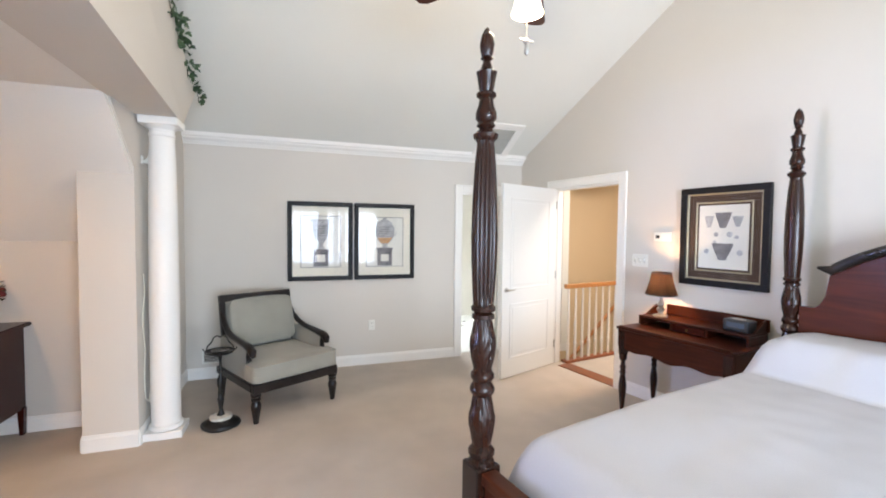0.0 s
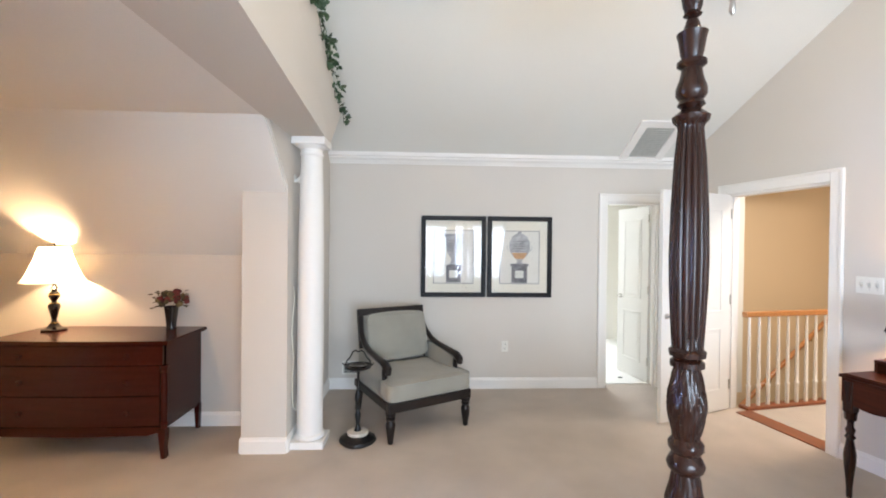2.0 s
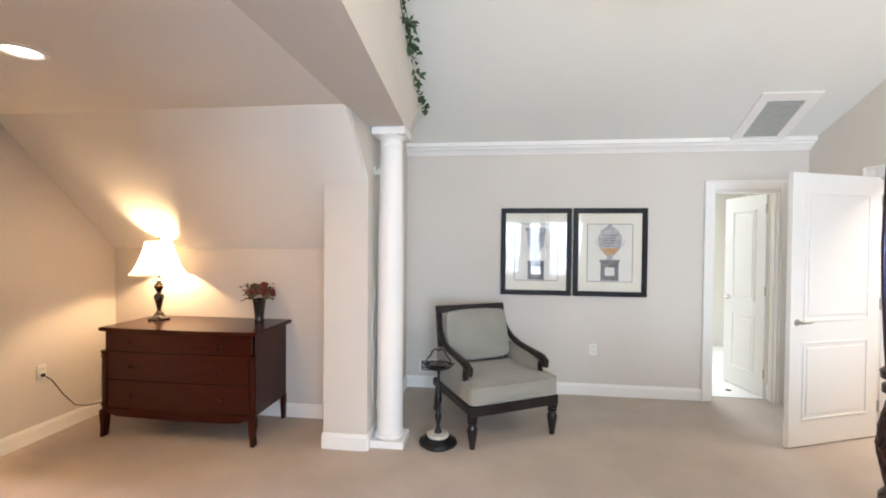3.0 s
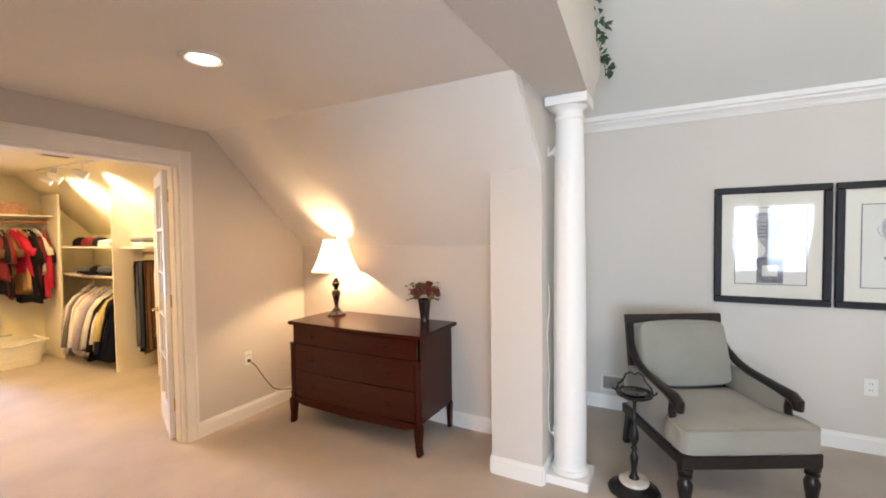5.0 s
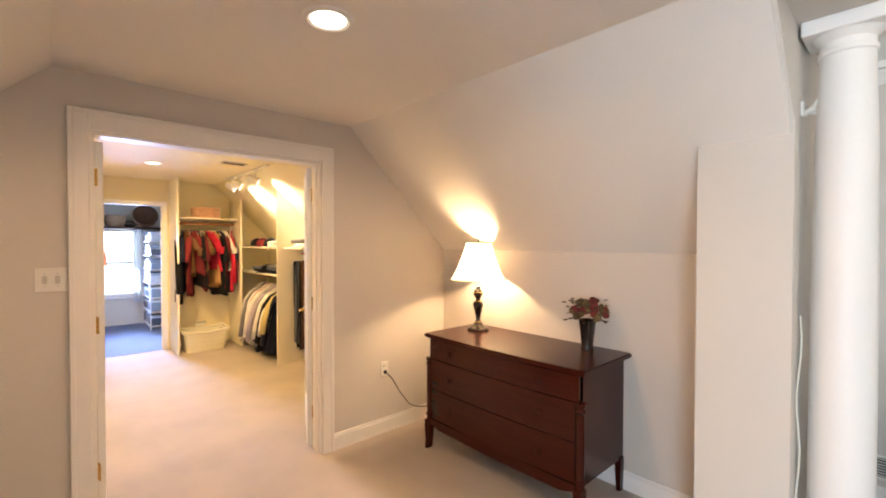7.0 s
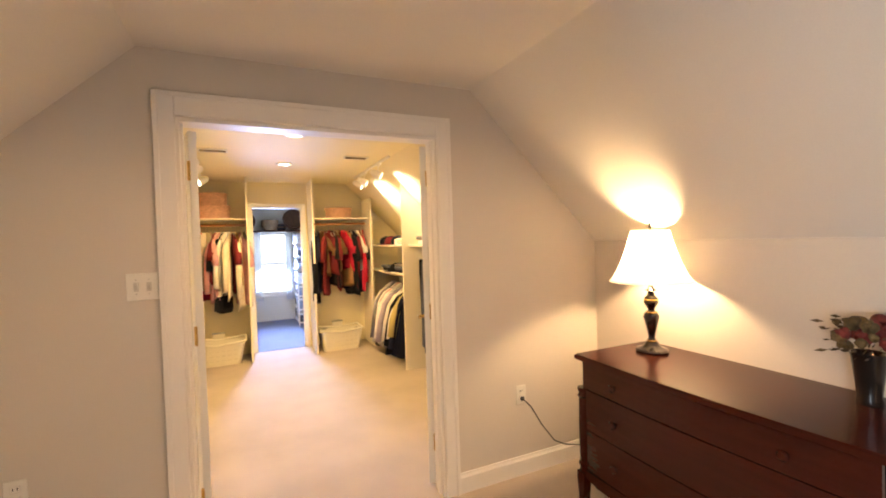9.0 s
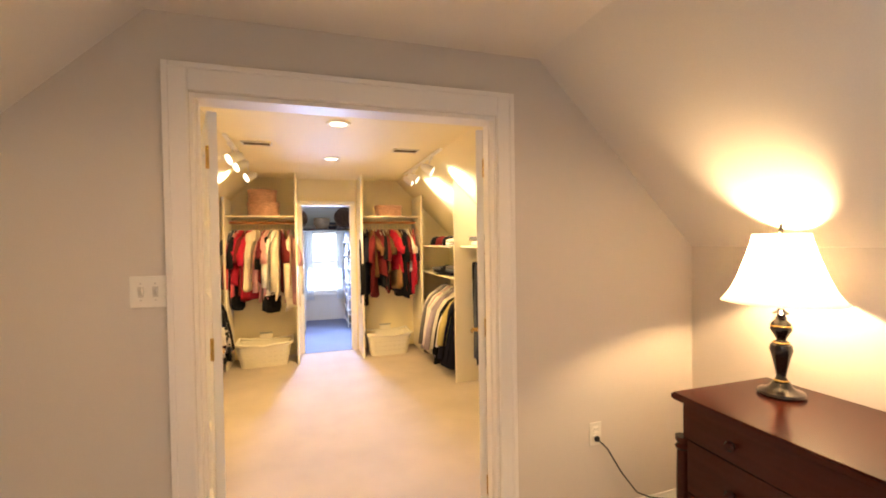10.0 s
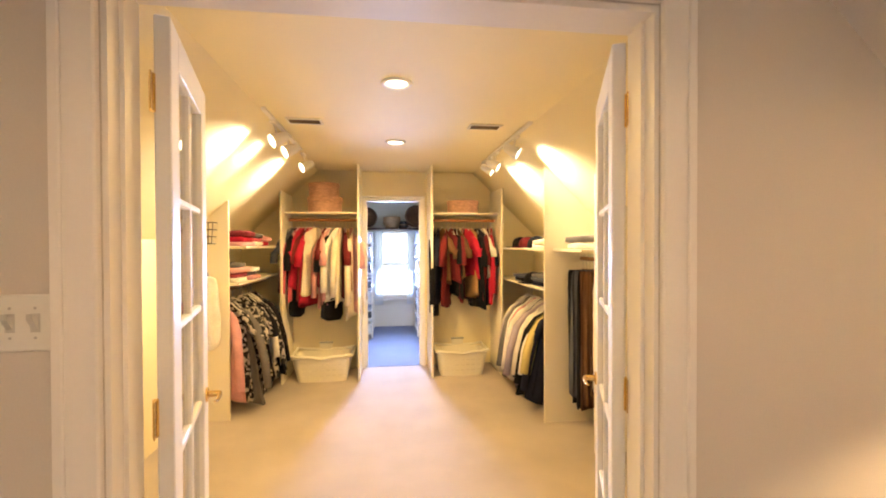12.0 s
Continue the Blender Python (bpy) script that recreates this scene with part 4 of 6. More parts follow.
# ---- desk with its lamp and radio ----
def desk():
    d = thing("writing_desk", EAST @ pose(0, -0.78, 0, 0, 0, -90), "small mahogany writing desk against the wall", "desk")
    # local x along the wall (+x to the north is negative), local y from the wall (negative is into the room)
    w, dep = 0.455, 0.53
    for sx in (-1, 1):
        for y in (-dep + 0.03, -0.09):
            part("leg", lathe([(0.012, 0), (0.016, 0.015), (0.015, 0.06), (0.022, 0.14), (0.030, 0.22), (0.031, 0.27), (0.022, 0.33), (0.018, 0.36), (0.028, 0.375), (0.018, 0.39), (0.026, 0.42), (0.017, 0.44), (0.017, 0.47), (0.030, 0.485), (0.032, 0.53)], 20), MAHOGANY_V, d, smooth=True, m=pose(sx * (w - 0.045), y, 0))
            part("leg_block", box(sx * (w - 0.045) - 0.028, sx * (w - 0.045) + 0.028, y - 0.028, y + 0.028, 0.53, 0.72, 0.003), MAHOGANY_V, d)
    n = 32
    low = []
    for k in range(n + 1):
        u = -1 + 2 * k / n
        low.append((u * (w - 0.01), 0.580 - 0.010 * math.cos(3 * math.pi * u) - 0.02 * (1 - abs(u))))
    part("apron", prism(low + [(w - 0.01, 0.735), (-w + 0.01, 0.735)], "y", -dep + 0.005, -dep + 0.03), MAHOGANY, d)
    for sx in (-1, 1):
        part("side", box(sx * (w - 0.022) - 0.012, sx * (w - 0.022) + 0.012, -dep + 0.03, -0.06, 0.58, 0.75, 0.003), MAHOGANY, d)
    part("writing_top", box(-w, w, -dep - 0.012, -0.05, 0.735, 0.757, 0.006), MAHOGANY, d)
    part("lower_lip", box(-w + 0.03, w - 0.03, -dep - 0.016, -dep + 0.012, 0.757, 0.768, 0.004), MAHOGANY, d)
    # cubby hutch at the back
    part("hutch_top", box(-w + 0.03, w - 0.03, -0.30, -0.04, 0.818, 0.836, 0.004), MAHOGANY, d)
    for x in (-w + 0.04, -w * 0.30, w * 0.30, w - 0.04):
        part("divider", box(x - 0.008, x + 0.008, -0.295, -0.05, 0.757, 0.818), MAHOGANY, d)
    part("hutch_back", box(-w + 0.03, w - 0.03, -0.05, -0.04, 0.757, 0.818), EBONY, d)
    part("small_drawer", box(-w * 0.30 + 0.012, w * 0.30 - 0.012, -0.298, -0.1, 0.760, 0.815, 0.003), DARKWOOD, d)
    part("knob", lathe([(0.004, 0), (0.010, 0.01), (0.008, 0.018)], 12, m=pose(0, -0.298, 0.788, 90)), BRASS, d)
    part("gallery", box(-w + 0.12, w - 0.02, -0.055, -0.035, 0.836, 0.925, 0.005), MAHOGANY, d)
    for sx in (-1, 1):
        part("gallery_side", prism([(-0.22, 0.836), (-0.055, 0.836), (-0.055, 0.915), (-0.09, 0.91)], "x", sx * (w - 0.045) - 0.008, sx * (w - 0.045) + 0.008), MAHOGANY, d)
    return d


desk()


def small_lamp():
    l = thing("desk_lamp", EAST @ pose(-0.20, -0.49, 0.836), "small lit table lamp with a dark pleated shade", "lamp")
    part("base", lathe([(0.055, 0), (0.058, 0.006), (0.052, 0.014), (0.024, 0.022)], 24), NICKEL, l, smooth=True)
    part("stem", lathe([(0.024, 0.022), (0.018, 0.035), (0.030, 0.05), (0.032, 0.065), (0.020, 0.082), (0.028, 0.10), (0.022, 0.12), (0.012, 0.135), (0.010, 0.20)], 20), NICKEL, l, smooth=True)
    pleat = lambda a, z: 1 + 0.02 * math.cos(28 * a)
    part("shade", lathe([(0.122, 0.185), (0.106, 0.235), (0.088, 0.30), (0.076, 0.366)], 84, shape=pleat, close=False), SHADE_DARK, l, "dark pleated cloth shade", True)
    for z, r in ((0.186, 0.123), (0.365, 0.077)):
        part("shade_trim", lathe([(r, z - 0.006), (r + 0.003, z - 0.003), (r + 0.003, z + 0.003), (r, z + 0.006)], 40, close=False), EBONY, l, smooth=True)
    part("bulb", lathe([(0.008, 0.20), (0.014, 0.215), (0.022, 0.24), (0.020, 0.262), (0.006, 0.277)], 14), FROST, l, smooth=True).visible_shadow = False


small_lamp()
r = thing("clock_radio", EAST @ pose(-0.19, -1.09, 0.836, 0, 0, -90), "small dark clock radio on the desk", "radio")
part("body", box(-0.085, 0.085, -0.06, 0.06, 0, 0.085, 0.014, seg=3), SLOT, r)
part("display", box(-0.06, 0.06, -0.0635, -0.058, 0.03, 0.068, 0.003), surface("radio_blue_grey", (0.10, 0.13, 0.18), 0.2, 0.3, bump=0), r)
part("button", box(-0.04, 0.04, -0.02, 0.01, 0.084, 0.09, 0.002), NICKEL, r)


# ---- dresser ----
def dresser():
    d = thing("dresser", pose(-2.022, 3.912, 0), "dark mahogany three-drawer dresser with reeded corner posts", "dresser")
    w, dp = 0.608, 0.275
    part("carcass", box(-w + 0.02, w - 0.02, -dp + 0.02, dp - 0.02, 0.19, 0.795, 0.004), DARKWOOD, d)
    n = 24
    front = [(-w - 0.022 + (2 * w + 0.044) * k / n, -dp - 0.012 - 0.022 * (1 - (2 * k / n - 1) ** 2)) for k in range(n + 1)]
    top = prism(front + [(w + 0.022, dp - 0.012), (-w - 0.022, dp - 0.012)], "z", 0.800, 0.830)
    bmesh.ops.bevel(top, geom=[e for e in top.edges if abs(e.verts[0].co.z - e.verts[1].co.z) < 1e-6], offset=0.006, segments=2, affect="EDGES")
    part("top", top, DARKWOOD, d)
    bow = lambda x: -dp + 0.012 - 0.022 * (1 - (x / w) ** 2)
    def drawer(z0, z1, xa):
        f = [(-xa + 2 * xa * k / 16, bow(-xa + 2 * xa * k / 16) - 0.004) for k in range(17)]
        bm = prism(f + [(xa, -dp + 0.05), (-xa, -dp + 0.05)], "z", z0, z1)
        bmesh.ops.bevel(bm, geom=[e for e in bm.edges if abs(e.verts[0].co.z - e.verts[1].co.z) < 1e-6], offset=0.003, segments=1, affect="EDGES")
        dr = part("drawer", bm, DARKWOOD, d)
        for sx in (-1, 1):
            part("knob", lathe([(0.008, 0), (0.007, 0.010), (0.017, 0.018), (0.019, 0.026), (0.012, 0.033)], 16, m=pose(sx * 0.36, bow(0.36) - 0.002, (z0 + z1) / 2, 90)), DARKWOOD, dr, smooth=True)
    drawer(0.653, 0.796, w - 0.02)
    drawer(0.438, 0.650, w - 0.04)
    drawer(0.222, 0.435, w - 0.04)
    part("apron", prism([(-w + 0.03, 0.185), (-w + 0.12, 0.160), (0, 0.148), (w - 0.12, 0.160), (w - 0.03, 0.185), (w - 0.03, 0.22), (-w + 0.03, 0.22)], "y", -dp - 0.006, -dp + 0.03), DARKWOOD, d)
    reed = lambda a, z: 1 - 0.06 * abs(math.sin(5 * a)) if 0.26 < z < 0.60 else 1
    for sx in (-1, 1):
        part("corner_post", lathe(dense([(0.024, 0.205), (0.024, 0.235), (0.030, 0.24), (0.030, 0.25), (0.022, 0.258), (0.024, 0.3), (0.025, 0.45), (0.022, 0.60), (0.030, 0.61), (0.020, 0.625), (0.028, 0.64), (0.028, 0.655)], 0.05), 30, shape=reed), DARKWOOD, d, smooth=True, m=pose(sx * (w - 0.012), -dp + 0.012, 0))
        part("leg", prism([(0.0, 0.205), (sx * 0.052, 0.205), (sx * 0.052, 0.15), (sx * 0.042, 0.07), (sx * 0.05, 0.0), (sx * 0.024, 0.0), (sx * 0.012, 0.09)], "y", -dp - 0.018, -dp + 0.034), DARKWOOD, d, m=pose(sx * (w - 0.04), 0, 0))
        part("leg", prism([(-0.02, 0.2), (0.022, 0.2), (0.016, 0), (-0.008, 0)], "y", dp - 0.065, dp - 0.025), DARKWOOD, d, m=pose(sx * (w - 0.035), 0, 0))
    return d


dresser()


def table_lamp():
    l = thing("table_lamp", pose(-2.47, 4.0, 0.83), "lit table lamp with cream bell shade and black base", "lamp")
    part("base", lathe([(0.078, 0), (0.082, 0.008), (0.078, 0.018), (0.050, 0.026), (0.036, 0.040), (0.030, 0.055)], 32), BRONZE, l, smooth=True)
    part("body", lathe([(0.018, 0.055), (0.022, 0.064), (0.016, 0.075), (0.020, 0.10), (0.032, 0.155), (0.040, 0.185), (0.036, 0.205), (0.022, 0.215), (0.016, 0.225), (0.026, 0.245), (0.037, 0.265), (0.033, 0.29), (0.018, 0.305), (0.020, 0.312), (0.014, 0.322), (0.030, 0.33), (0.012, 0.345), (0.010, 0.42)], 28), BRONZE, l, smooth=True)
    for z, r in ((0.06, 0.026), (0.213, 0.030), (0.28, 0.038)):
        part("ring", lathe([(r - 0.004, z - 0.004), (r, z), (r - 0.004, z + 0.004)], 28, close=False), BRASS, l, "thin brass ring", True)
    bell = lambda a, z: 1 + 0.008 * math.cos(8 * a)
    part("shade", lathe([(0.206, 0.378), (0.198, 0.385), (0.172, 0.422), (0.146, 0.480), (0.123, 0.545), (0.104, 0.61), (0.095, 0.650)], 64, shape=bell, close=False), SHADE_WHITE, l, "cream cloth bell shade", True)
    part("harp", tube([(0.012, 0, 0.40), (0.06, 0, 0.47), (0.065, 0, 0.56), (0.03, 0, 0.64), (0, 0, 0.655), (-0.03, 0, 0.64), (-0.065, 0, 0.56), (-0.06, 0, 0.47), (-0.012, 0, 0.40)], 0.0025, 6), BRASS, l, smooth=True)
    part("finial", lathe([(0.006, 0.655), (0.010, 0.664), (0.004, 0.675), (0.009, 0.683), (0.002, 0.692)], 14), BRONZE, l, smooth=True)


table_lamp()


def flower_vase():
    v = thing("flower_vase", pose(-1.61, 4.05, 0.83), "dark vase of dried rust-red flowers on the dresser", "vase")
    part("vase", lathe([(0.036, 0), (0.038, 0.006), (0.034, 0.02), (0.040, 0.08), (0.050, 0.165), (0.054, 0.185), (0.048, 0.183), (0.03, 0.14)], 28), BRONZE, v, "tapered dark vase", True)
    rng = random.Random(5)
    for k in range(34):
        a, e = rng.uniform(0, 6.283), rng.uniform(0.15, 1.5)
        r = rng.uniform(0.045, 0.105)
        p = Vector((r * math.cos(a) * math.cos(e) * 1.25, r * math.sin(a) * math.cos(e), 0.195 + r * math.sin(e) * 1.1))
        bm = bmesh.new()
        bmesh.ops.create_icosphere(bm, subdivisions=2, radius=rng.uniform(0.015, 0.027))
        for q in bm.verts:
            q.co *= 1 + 0.45 * noise.noise(q.co * 70 + Vector((k, 0, 0)))
        part("bloom", bm, FLOWER if rng.random() < 0.6 else FLOWER_B, v, m=Matrix.Translation(p))
    bm = bmesh.new()
    for k in range(60):
        a = rng.uniform(0, 6.283)
        r, z = rng.uniform(0.06, 0.125), rng.uniform(0.17, 0.31)
        c = Vector((r * math.cos(a), r * math.sin(a) * 0.8, z))
        d = Vector((math.cos(a), math.sin(a), rng.uniform(-0.4, 0.6))).normalized() * rng.uniform(0.02, 0.05)
        s = d.orthogonal().normalized() * 0.008
        tip = [bm.verts.new(q) for q in (c, c + d * 0.5 + s, c + d, c + d * 0.5 - s)]
        bm.faces.new(tip)
    part("foliage", bm, FLOWER_B, v)


flower_vase()


# ---- fittings on walls and ceilings ----
def outlet(m, cord=False):
    o = thing("outlet", m, "white duplex wall outlet", "outlet")
    part("plate", box(-0.036, 0.036, -0.006, 0, -0.058, 0.058, 0.003), PLASTIC, o)
    for z in (-0.022, 0.022):
        part("socket", box(-0.016, 0.016, -0.008, -0.0055, z - 0.014, z + 0.014, 0.003), PLASTIC, o)
        for x in (-0.007, 0.007):
            part("slot", box(x - 0.0015, x + 0.0015, -0.0088, -0.0078, z - 0.003, z + 0.007), SLOT, o)


outlet(pose(1.276, 5.069, 0.45))
outlet(pose(-3.049, 3.546, 0.495, 0, 0, 90))
outlet(pose(-3.049, 1.20, 0.53, 0, 0, 90))


def switch(m, n, label):
    s = thing("light_switch", m, label, "switch")
    w = 0.036 + 0.023 * (n - 1)
    part("plate", box(-w, w, -0.006, 0, -0.058, 0.058, 0.003), PLASTIC, s)
    for k in range(n):
        x = (k - (n - 1) / 2) * 0.046
        part("toggle", prism([(-0.005, -0.016), (-0.005, 0.014), (-0.021, 0.020), (-0.021, 0.008)], "x", x - 0.006, x + 0.006), TOGGLE, s)
        part("toggle_slot", box(x - 0.009, x + 0.009, -0.0066, -0.0058, -0.019, 0.019), TOGGLE, s)
        for z in (-0.03, 0.03):
            part("screw", lathe([(0.003, 0), (0.003, 0.001)], 8, m=pose(x, -0.006, z, 90)), NICKEL, s)


switch(pose(-3.049, 1.638, 1.305, 0, 0, 90), 2, "white double light switch beside the closet doorway")
switch(EAST @ pose(-0.001, -0.14, 1.278, 0, 0, -90), 3, "white wall plate with three switches near the hall door")
th = thing("thermostat", EAST @ pose(-0.001, -0.365, 1.50, 0, 0, -90), "white plastic thermostat on the gable wall", "thermostat")
part("body", box(-0.078, 0.078, -0.026, 0, -0.04, 0.04, 0.006, seg=2), PLASTIC, th)
part("display", box(-0.058, -0.022, -0.028, -0.025, -0.014, 0.014), SLOT, th)


def grille(name, m, w, h, n, label, mat=PLASTIC, back=SLOT, slat=None):
    g = thing(name, m, label, "vent")
    part("backing", box(-w / 2 + 0.012, w / 2 - 0.012, -0.004, 0, -h / 2 + 0.012, h / 2 - 0.012), back, g)
    bm = bmesh.new()
    for a in ((-w / 2, w / 2, -h / 2, -h / 2 + 0.016), (-w / 2, w / 2, h / 2 - 0.016, h / 2), (-w / 2, -w / 2 + 0.016, -h / 2 + 0.016, h / 2 - 0.016), (w / 2 - 0.016, w / 2, -h / 2 + 0.016, h / 2 - 0.016)):
        box(a[0], a[1], -0.01, 0, a[2], a[3], 0.002, bm)
    part("frame", bm, mat, g)
    for k in range(n):
        z = -h / 2 + 0.016 + (h - 0.032) * (k + 0.5) / n
        part("slat", box(-w / 2 + 0.016, w / 2 - 0.016, -0.009, -0.003, z - 0.0022, z + 0.0022), slat or mat, g)
    return g


grille("wall_register", pose(-0.345, 5.068, 0.225), 0.20, 0.14, 7, "white wall register low beside the armchair")
# access panel with a return grille on the vaulted ceiling
tilt = -math.degrees(math.atan(0.55))
hatch = pose(2.69, 4.79, slope_z(4.79) - 0.002, 90 + tilt)
hp = thing("ceiling_hatch", hatch, "white framed return-air grille on the sloped ceiling", "vent")
bm = bmesh.new()
W, H = 0.46, 0.60
for a in ((-W / 2, W / 2, -H / 2, -H / 2 + 0.085), (-W / 2, W / 2, H / 2 - 0.085, H / 2), (-W / 2, -W / 2 + 0.085, -H / 2 + 0.085, H / 2 - 0.085), (W / 2 - 0.085, W / 2, -H / 2 + 0.085, H / 2 - 0.085)):
    box(a[0], a[1], -0.02, 0, a[2], a[3], 0.003, bm)
part("frame", bm, TRIM, hp)
part("backing", box(-W / 2 + 0.085, W / 2 - 0.085, -0.004, 0, -H / 2 + 0.085, H / 2 - 0.085), GRILLE, hp)
for k in range(16):
    z = -H / 2 + 0.09 + (H - 0.18) * (k + 0.5) / 16
    part("slat", box(-W / 2 + 0.085, W / 2 - 0.085, -0.012, -0.004, z - 0.007, z + 0.004), GRILLE, hp)


def downlight(x, y, r=0.088):
    d = thing("downlight", pose(x, y, 2.325), "lit recessed ceiling light with white trim", "light", "recessed lights")
    part("trim", lathe([(r - 0.016, -0.004), (r - 0.002, -0.012), (r + 0.012, -0.008), (r + 0.016, 0)], 36, close=False), TRIM, d, smooth=True)
    part("lens", lathe([(r - 0.014, -0.006), (r - 0.014, -0.003)], 32), LENS, d)


for x, y in ((-1.775, 2.415), (-4.39, 2.42), (-5.71, 2.44)):
    downlight(x, y, 0.080 if x > -3 else 0.070)


def ceiling_fan():
    f = thing("ceiling_fan", pose(1.505, 2.05, 0.085), "ceiling fan with reddish wood blades and lit glass shade", "fan")
    top = slope_z(2.05) - 0.085
    part("canopy", lathe([(0.03, top - 0.10), (0.07, top - 0.06), (0.075, top + 0.03)], 24), NICKEL, f, smooth=True)
    part("downrod", lathe([(0.014, 2.88), (0.014, top - 0.08)], 14), NICKEL, f)
    part("motor", lathe([(0.05, 2.70), (0.11, 2.722), (0.13, 2.76), (0.12, 2.82), (0.06, 2.86), (0.02, 2.90)], 32), NICKEL, f, smooth=True)
    part("switch_housing", lathe([(0.05, 2.62), (0.062, 2.63), (0.062, 2.69), (0.05, 2.70)], 28), NICKEL, f, smooth=True)
    part("shade", lathe([(0.074, 2.475), (0.071, 2.487), (0.058, 2.54), (0.050, 2.59), (0.046, 2.62)], 32, close=False), FROST, f, "lit frosted glass bell shade", True).visible_shadow = False
    for k in range(5):
        a = 57 + 72 * k
        bl = part("blade", prism([(0.18, -0.045), (0.30, -0.062), (0.62, -0.072), (0.66, -0.05), (0.67, 0.0), (0.66, 0.05), (0.62, 0.072), (0.30, 0.062), (0.18, 0.045)], "z", -0.004, 0.004), MAHOGANY, f, m=pose(0, 0, 2.735, 0, 0, a) @ pose(0, 0, 0, 10))
        part("bracket", box(0.09, 0.22, -0.018, 0.018, -0.012, -0.004, 0.002), BRASS, bl)
    part("chain", tube([(0.0, 0.0, 2.62), (0.0, 0, 2.36)], 0.0025, 6), NICKEL, f)
    part("pull", lathe([(0.004, 2.28), (0.012, 2.295), (0.008, 2.33), (0.018, 2.345), (0.004, 2.36)], 12), NICKEL, f, smooth=True)
    part("pull_bar", tube([(-0.035, 0, 2.352), (0.035, 0.0, 2.348)], 0.006, 6), NICKEL, f)


ceiling_fan()


# ---- ivy along the top of the beam ----
def leaf_mesh():
    bm = bmesh.new()
    pts = [(0, 0, 0), (0.016, 0.004, 0.002), (0.024, 0.016, 0), (0.014, 0.022, 0.003), (0.010, 0.034, 0.002), (0, 0.044, -0.002), (-0.010, 0.034, 0.002), (-0.014, 0.022, 0.003), (-0.024, 0.016, 0), (-0.016, 0.004, 0.002)]
    vs = [bm.verts.new(p) for p in pts]
    mid = bm.verts.new((0, 0.018, -0.004))
    for a, b in zip(vs, vs[1:] + vs[:1]):
        bm.faces.new((a, b, mid))
    me = bpy.data.meshes.new("leaf")
    bm.to_mesh(me)
    bm.free()
    me.materials.append(LEAF)
    return me


LEAF_MESH = leaf_mesh()


def ivy(y, n, spread, drop, seed):
    """A spray on the beam's ledge that trails over its edge."""
    rng = random.Random(seed)
    z = 2.69 + 0.27 * (4.4 - y)
    x = -0.352 + 0.071 * max(0, 3.99 - y)
    s = thing("ivy_spray", pose(x, y, z), "trailing artificial ivy spray on the beam's ledge", "ivy", "ivy along the beam")
    line = [(-0.03, -spread, 0.27 * spread + 0.01), (0.0, -spread * 0.5, 0.16 * spread + 0.02), (0.02, 0.0, 0.015), (0.025, 0.5 * spread, -0.13 * spread - drop * 0.5), (0.022, spread * 0.8, -drop)]
    part("stem", tube(line, 0.003, 5), STEM, s, smooth=True)
    for k in range(n):
        u = rng.random() * (len(line) - 1)
        i = min(int(u), len(line) - 2)
        p = Vector(line[i]).lerp(Vector(line[i + 1]), u - i)
        p += Vector((rng.uniform(0.0, 0.06), rng.uniform(-0.05, 0.05), rng.uniform(-0.045, 0.04)))
        lf = new("leaf", LEAF_MESH)
        lf.parent = s
        q = rng.uniform(0.75, 1.35)
        lf.matrix_basis = pose(*p, rng.uniform(-70, 70), rng.uniform(-70, 70), rng.uniform(0, 360)) @ Matrix.Diagonal((q, q, q, 1))


for y, n, sp, dr, sd in ((4.38, 20, 0.07, 0.08, 1), (4.00, 22, 0.07, 0.09, 2), (3.62, 55, 0.11, 0.10, 3), (3.34, 30, 0.12, 0.08, 4), (3.0, 50, 0.16, 0.12, 5), (2.65, 44, 0.16, 0.12, 6), (2.25, 44, 0.16, 0.12, 7)):
    ivy(y, n, sp, dr, sd)

# lamp cord from the outlet to the dresser
cord = [(-3.035, 3.548, 0.475), (-3.02, 3.60, 0.42), (-3.02, 3.68, 0.29), (-3.025, 3.78, 0.165), (-3.02, 3.86, 0.125), (-2.95, 3.98, 0.12), (-2.80, 4.06, 0.14), (-2.66, 4.12, 0.30)]
tagged(link("extension_lead", tube(cord, 0.004, 6), SLOT, smooth=True), "dark lead plugged into the wall outlet", "cord")
bm = box(-3.05 + 0.009, -3.022, 3.536, 3.558, 0.462, 0.486, 0.003)
tagged(link("lamp_plug", bm, SLOT), "small dark plug in the wall outlet", "plug")


# ---- hall: rail and oak edges ----
def railing():
    r = thing("stair_railing", EAST @ pose(0.14, 0.935, 0), "white balusters under a honey oak handrail", "railing")
    part("shoe", box(0, 1.9, -0.05, 0.05, 0, 0.028, 0.004), OAK_RED, r, "red-stained oak shoe rail")
    part("handrail", box(0, 1.9, -0.028, 0.028, 0.875, 0.925, 0.012, seg=3), OAK, r)
    for k in range(16):
        part("baluster", lathe([(0.017, 0.028), (0.017, 0.20), (0.021, 0.21), (0.021, 0.225), (0.014, 0.235), (0.017, 0.30), (0.013, 0.60), (0.010, 0.875)], 12), TRIM, r, smooth=True, m=pose(0.06 + 0.115 * k, 0, 0))


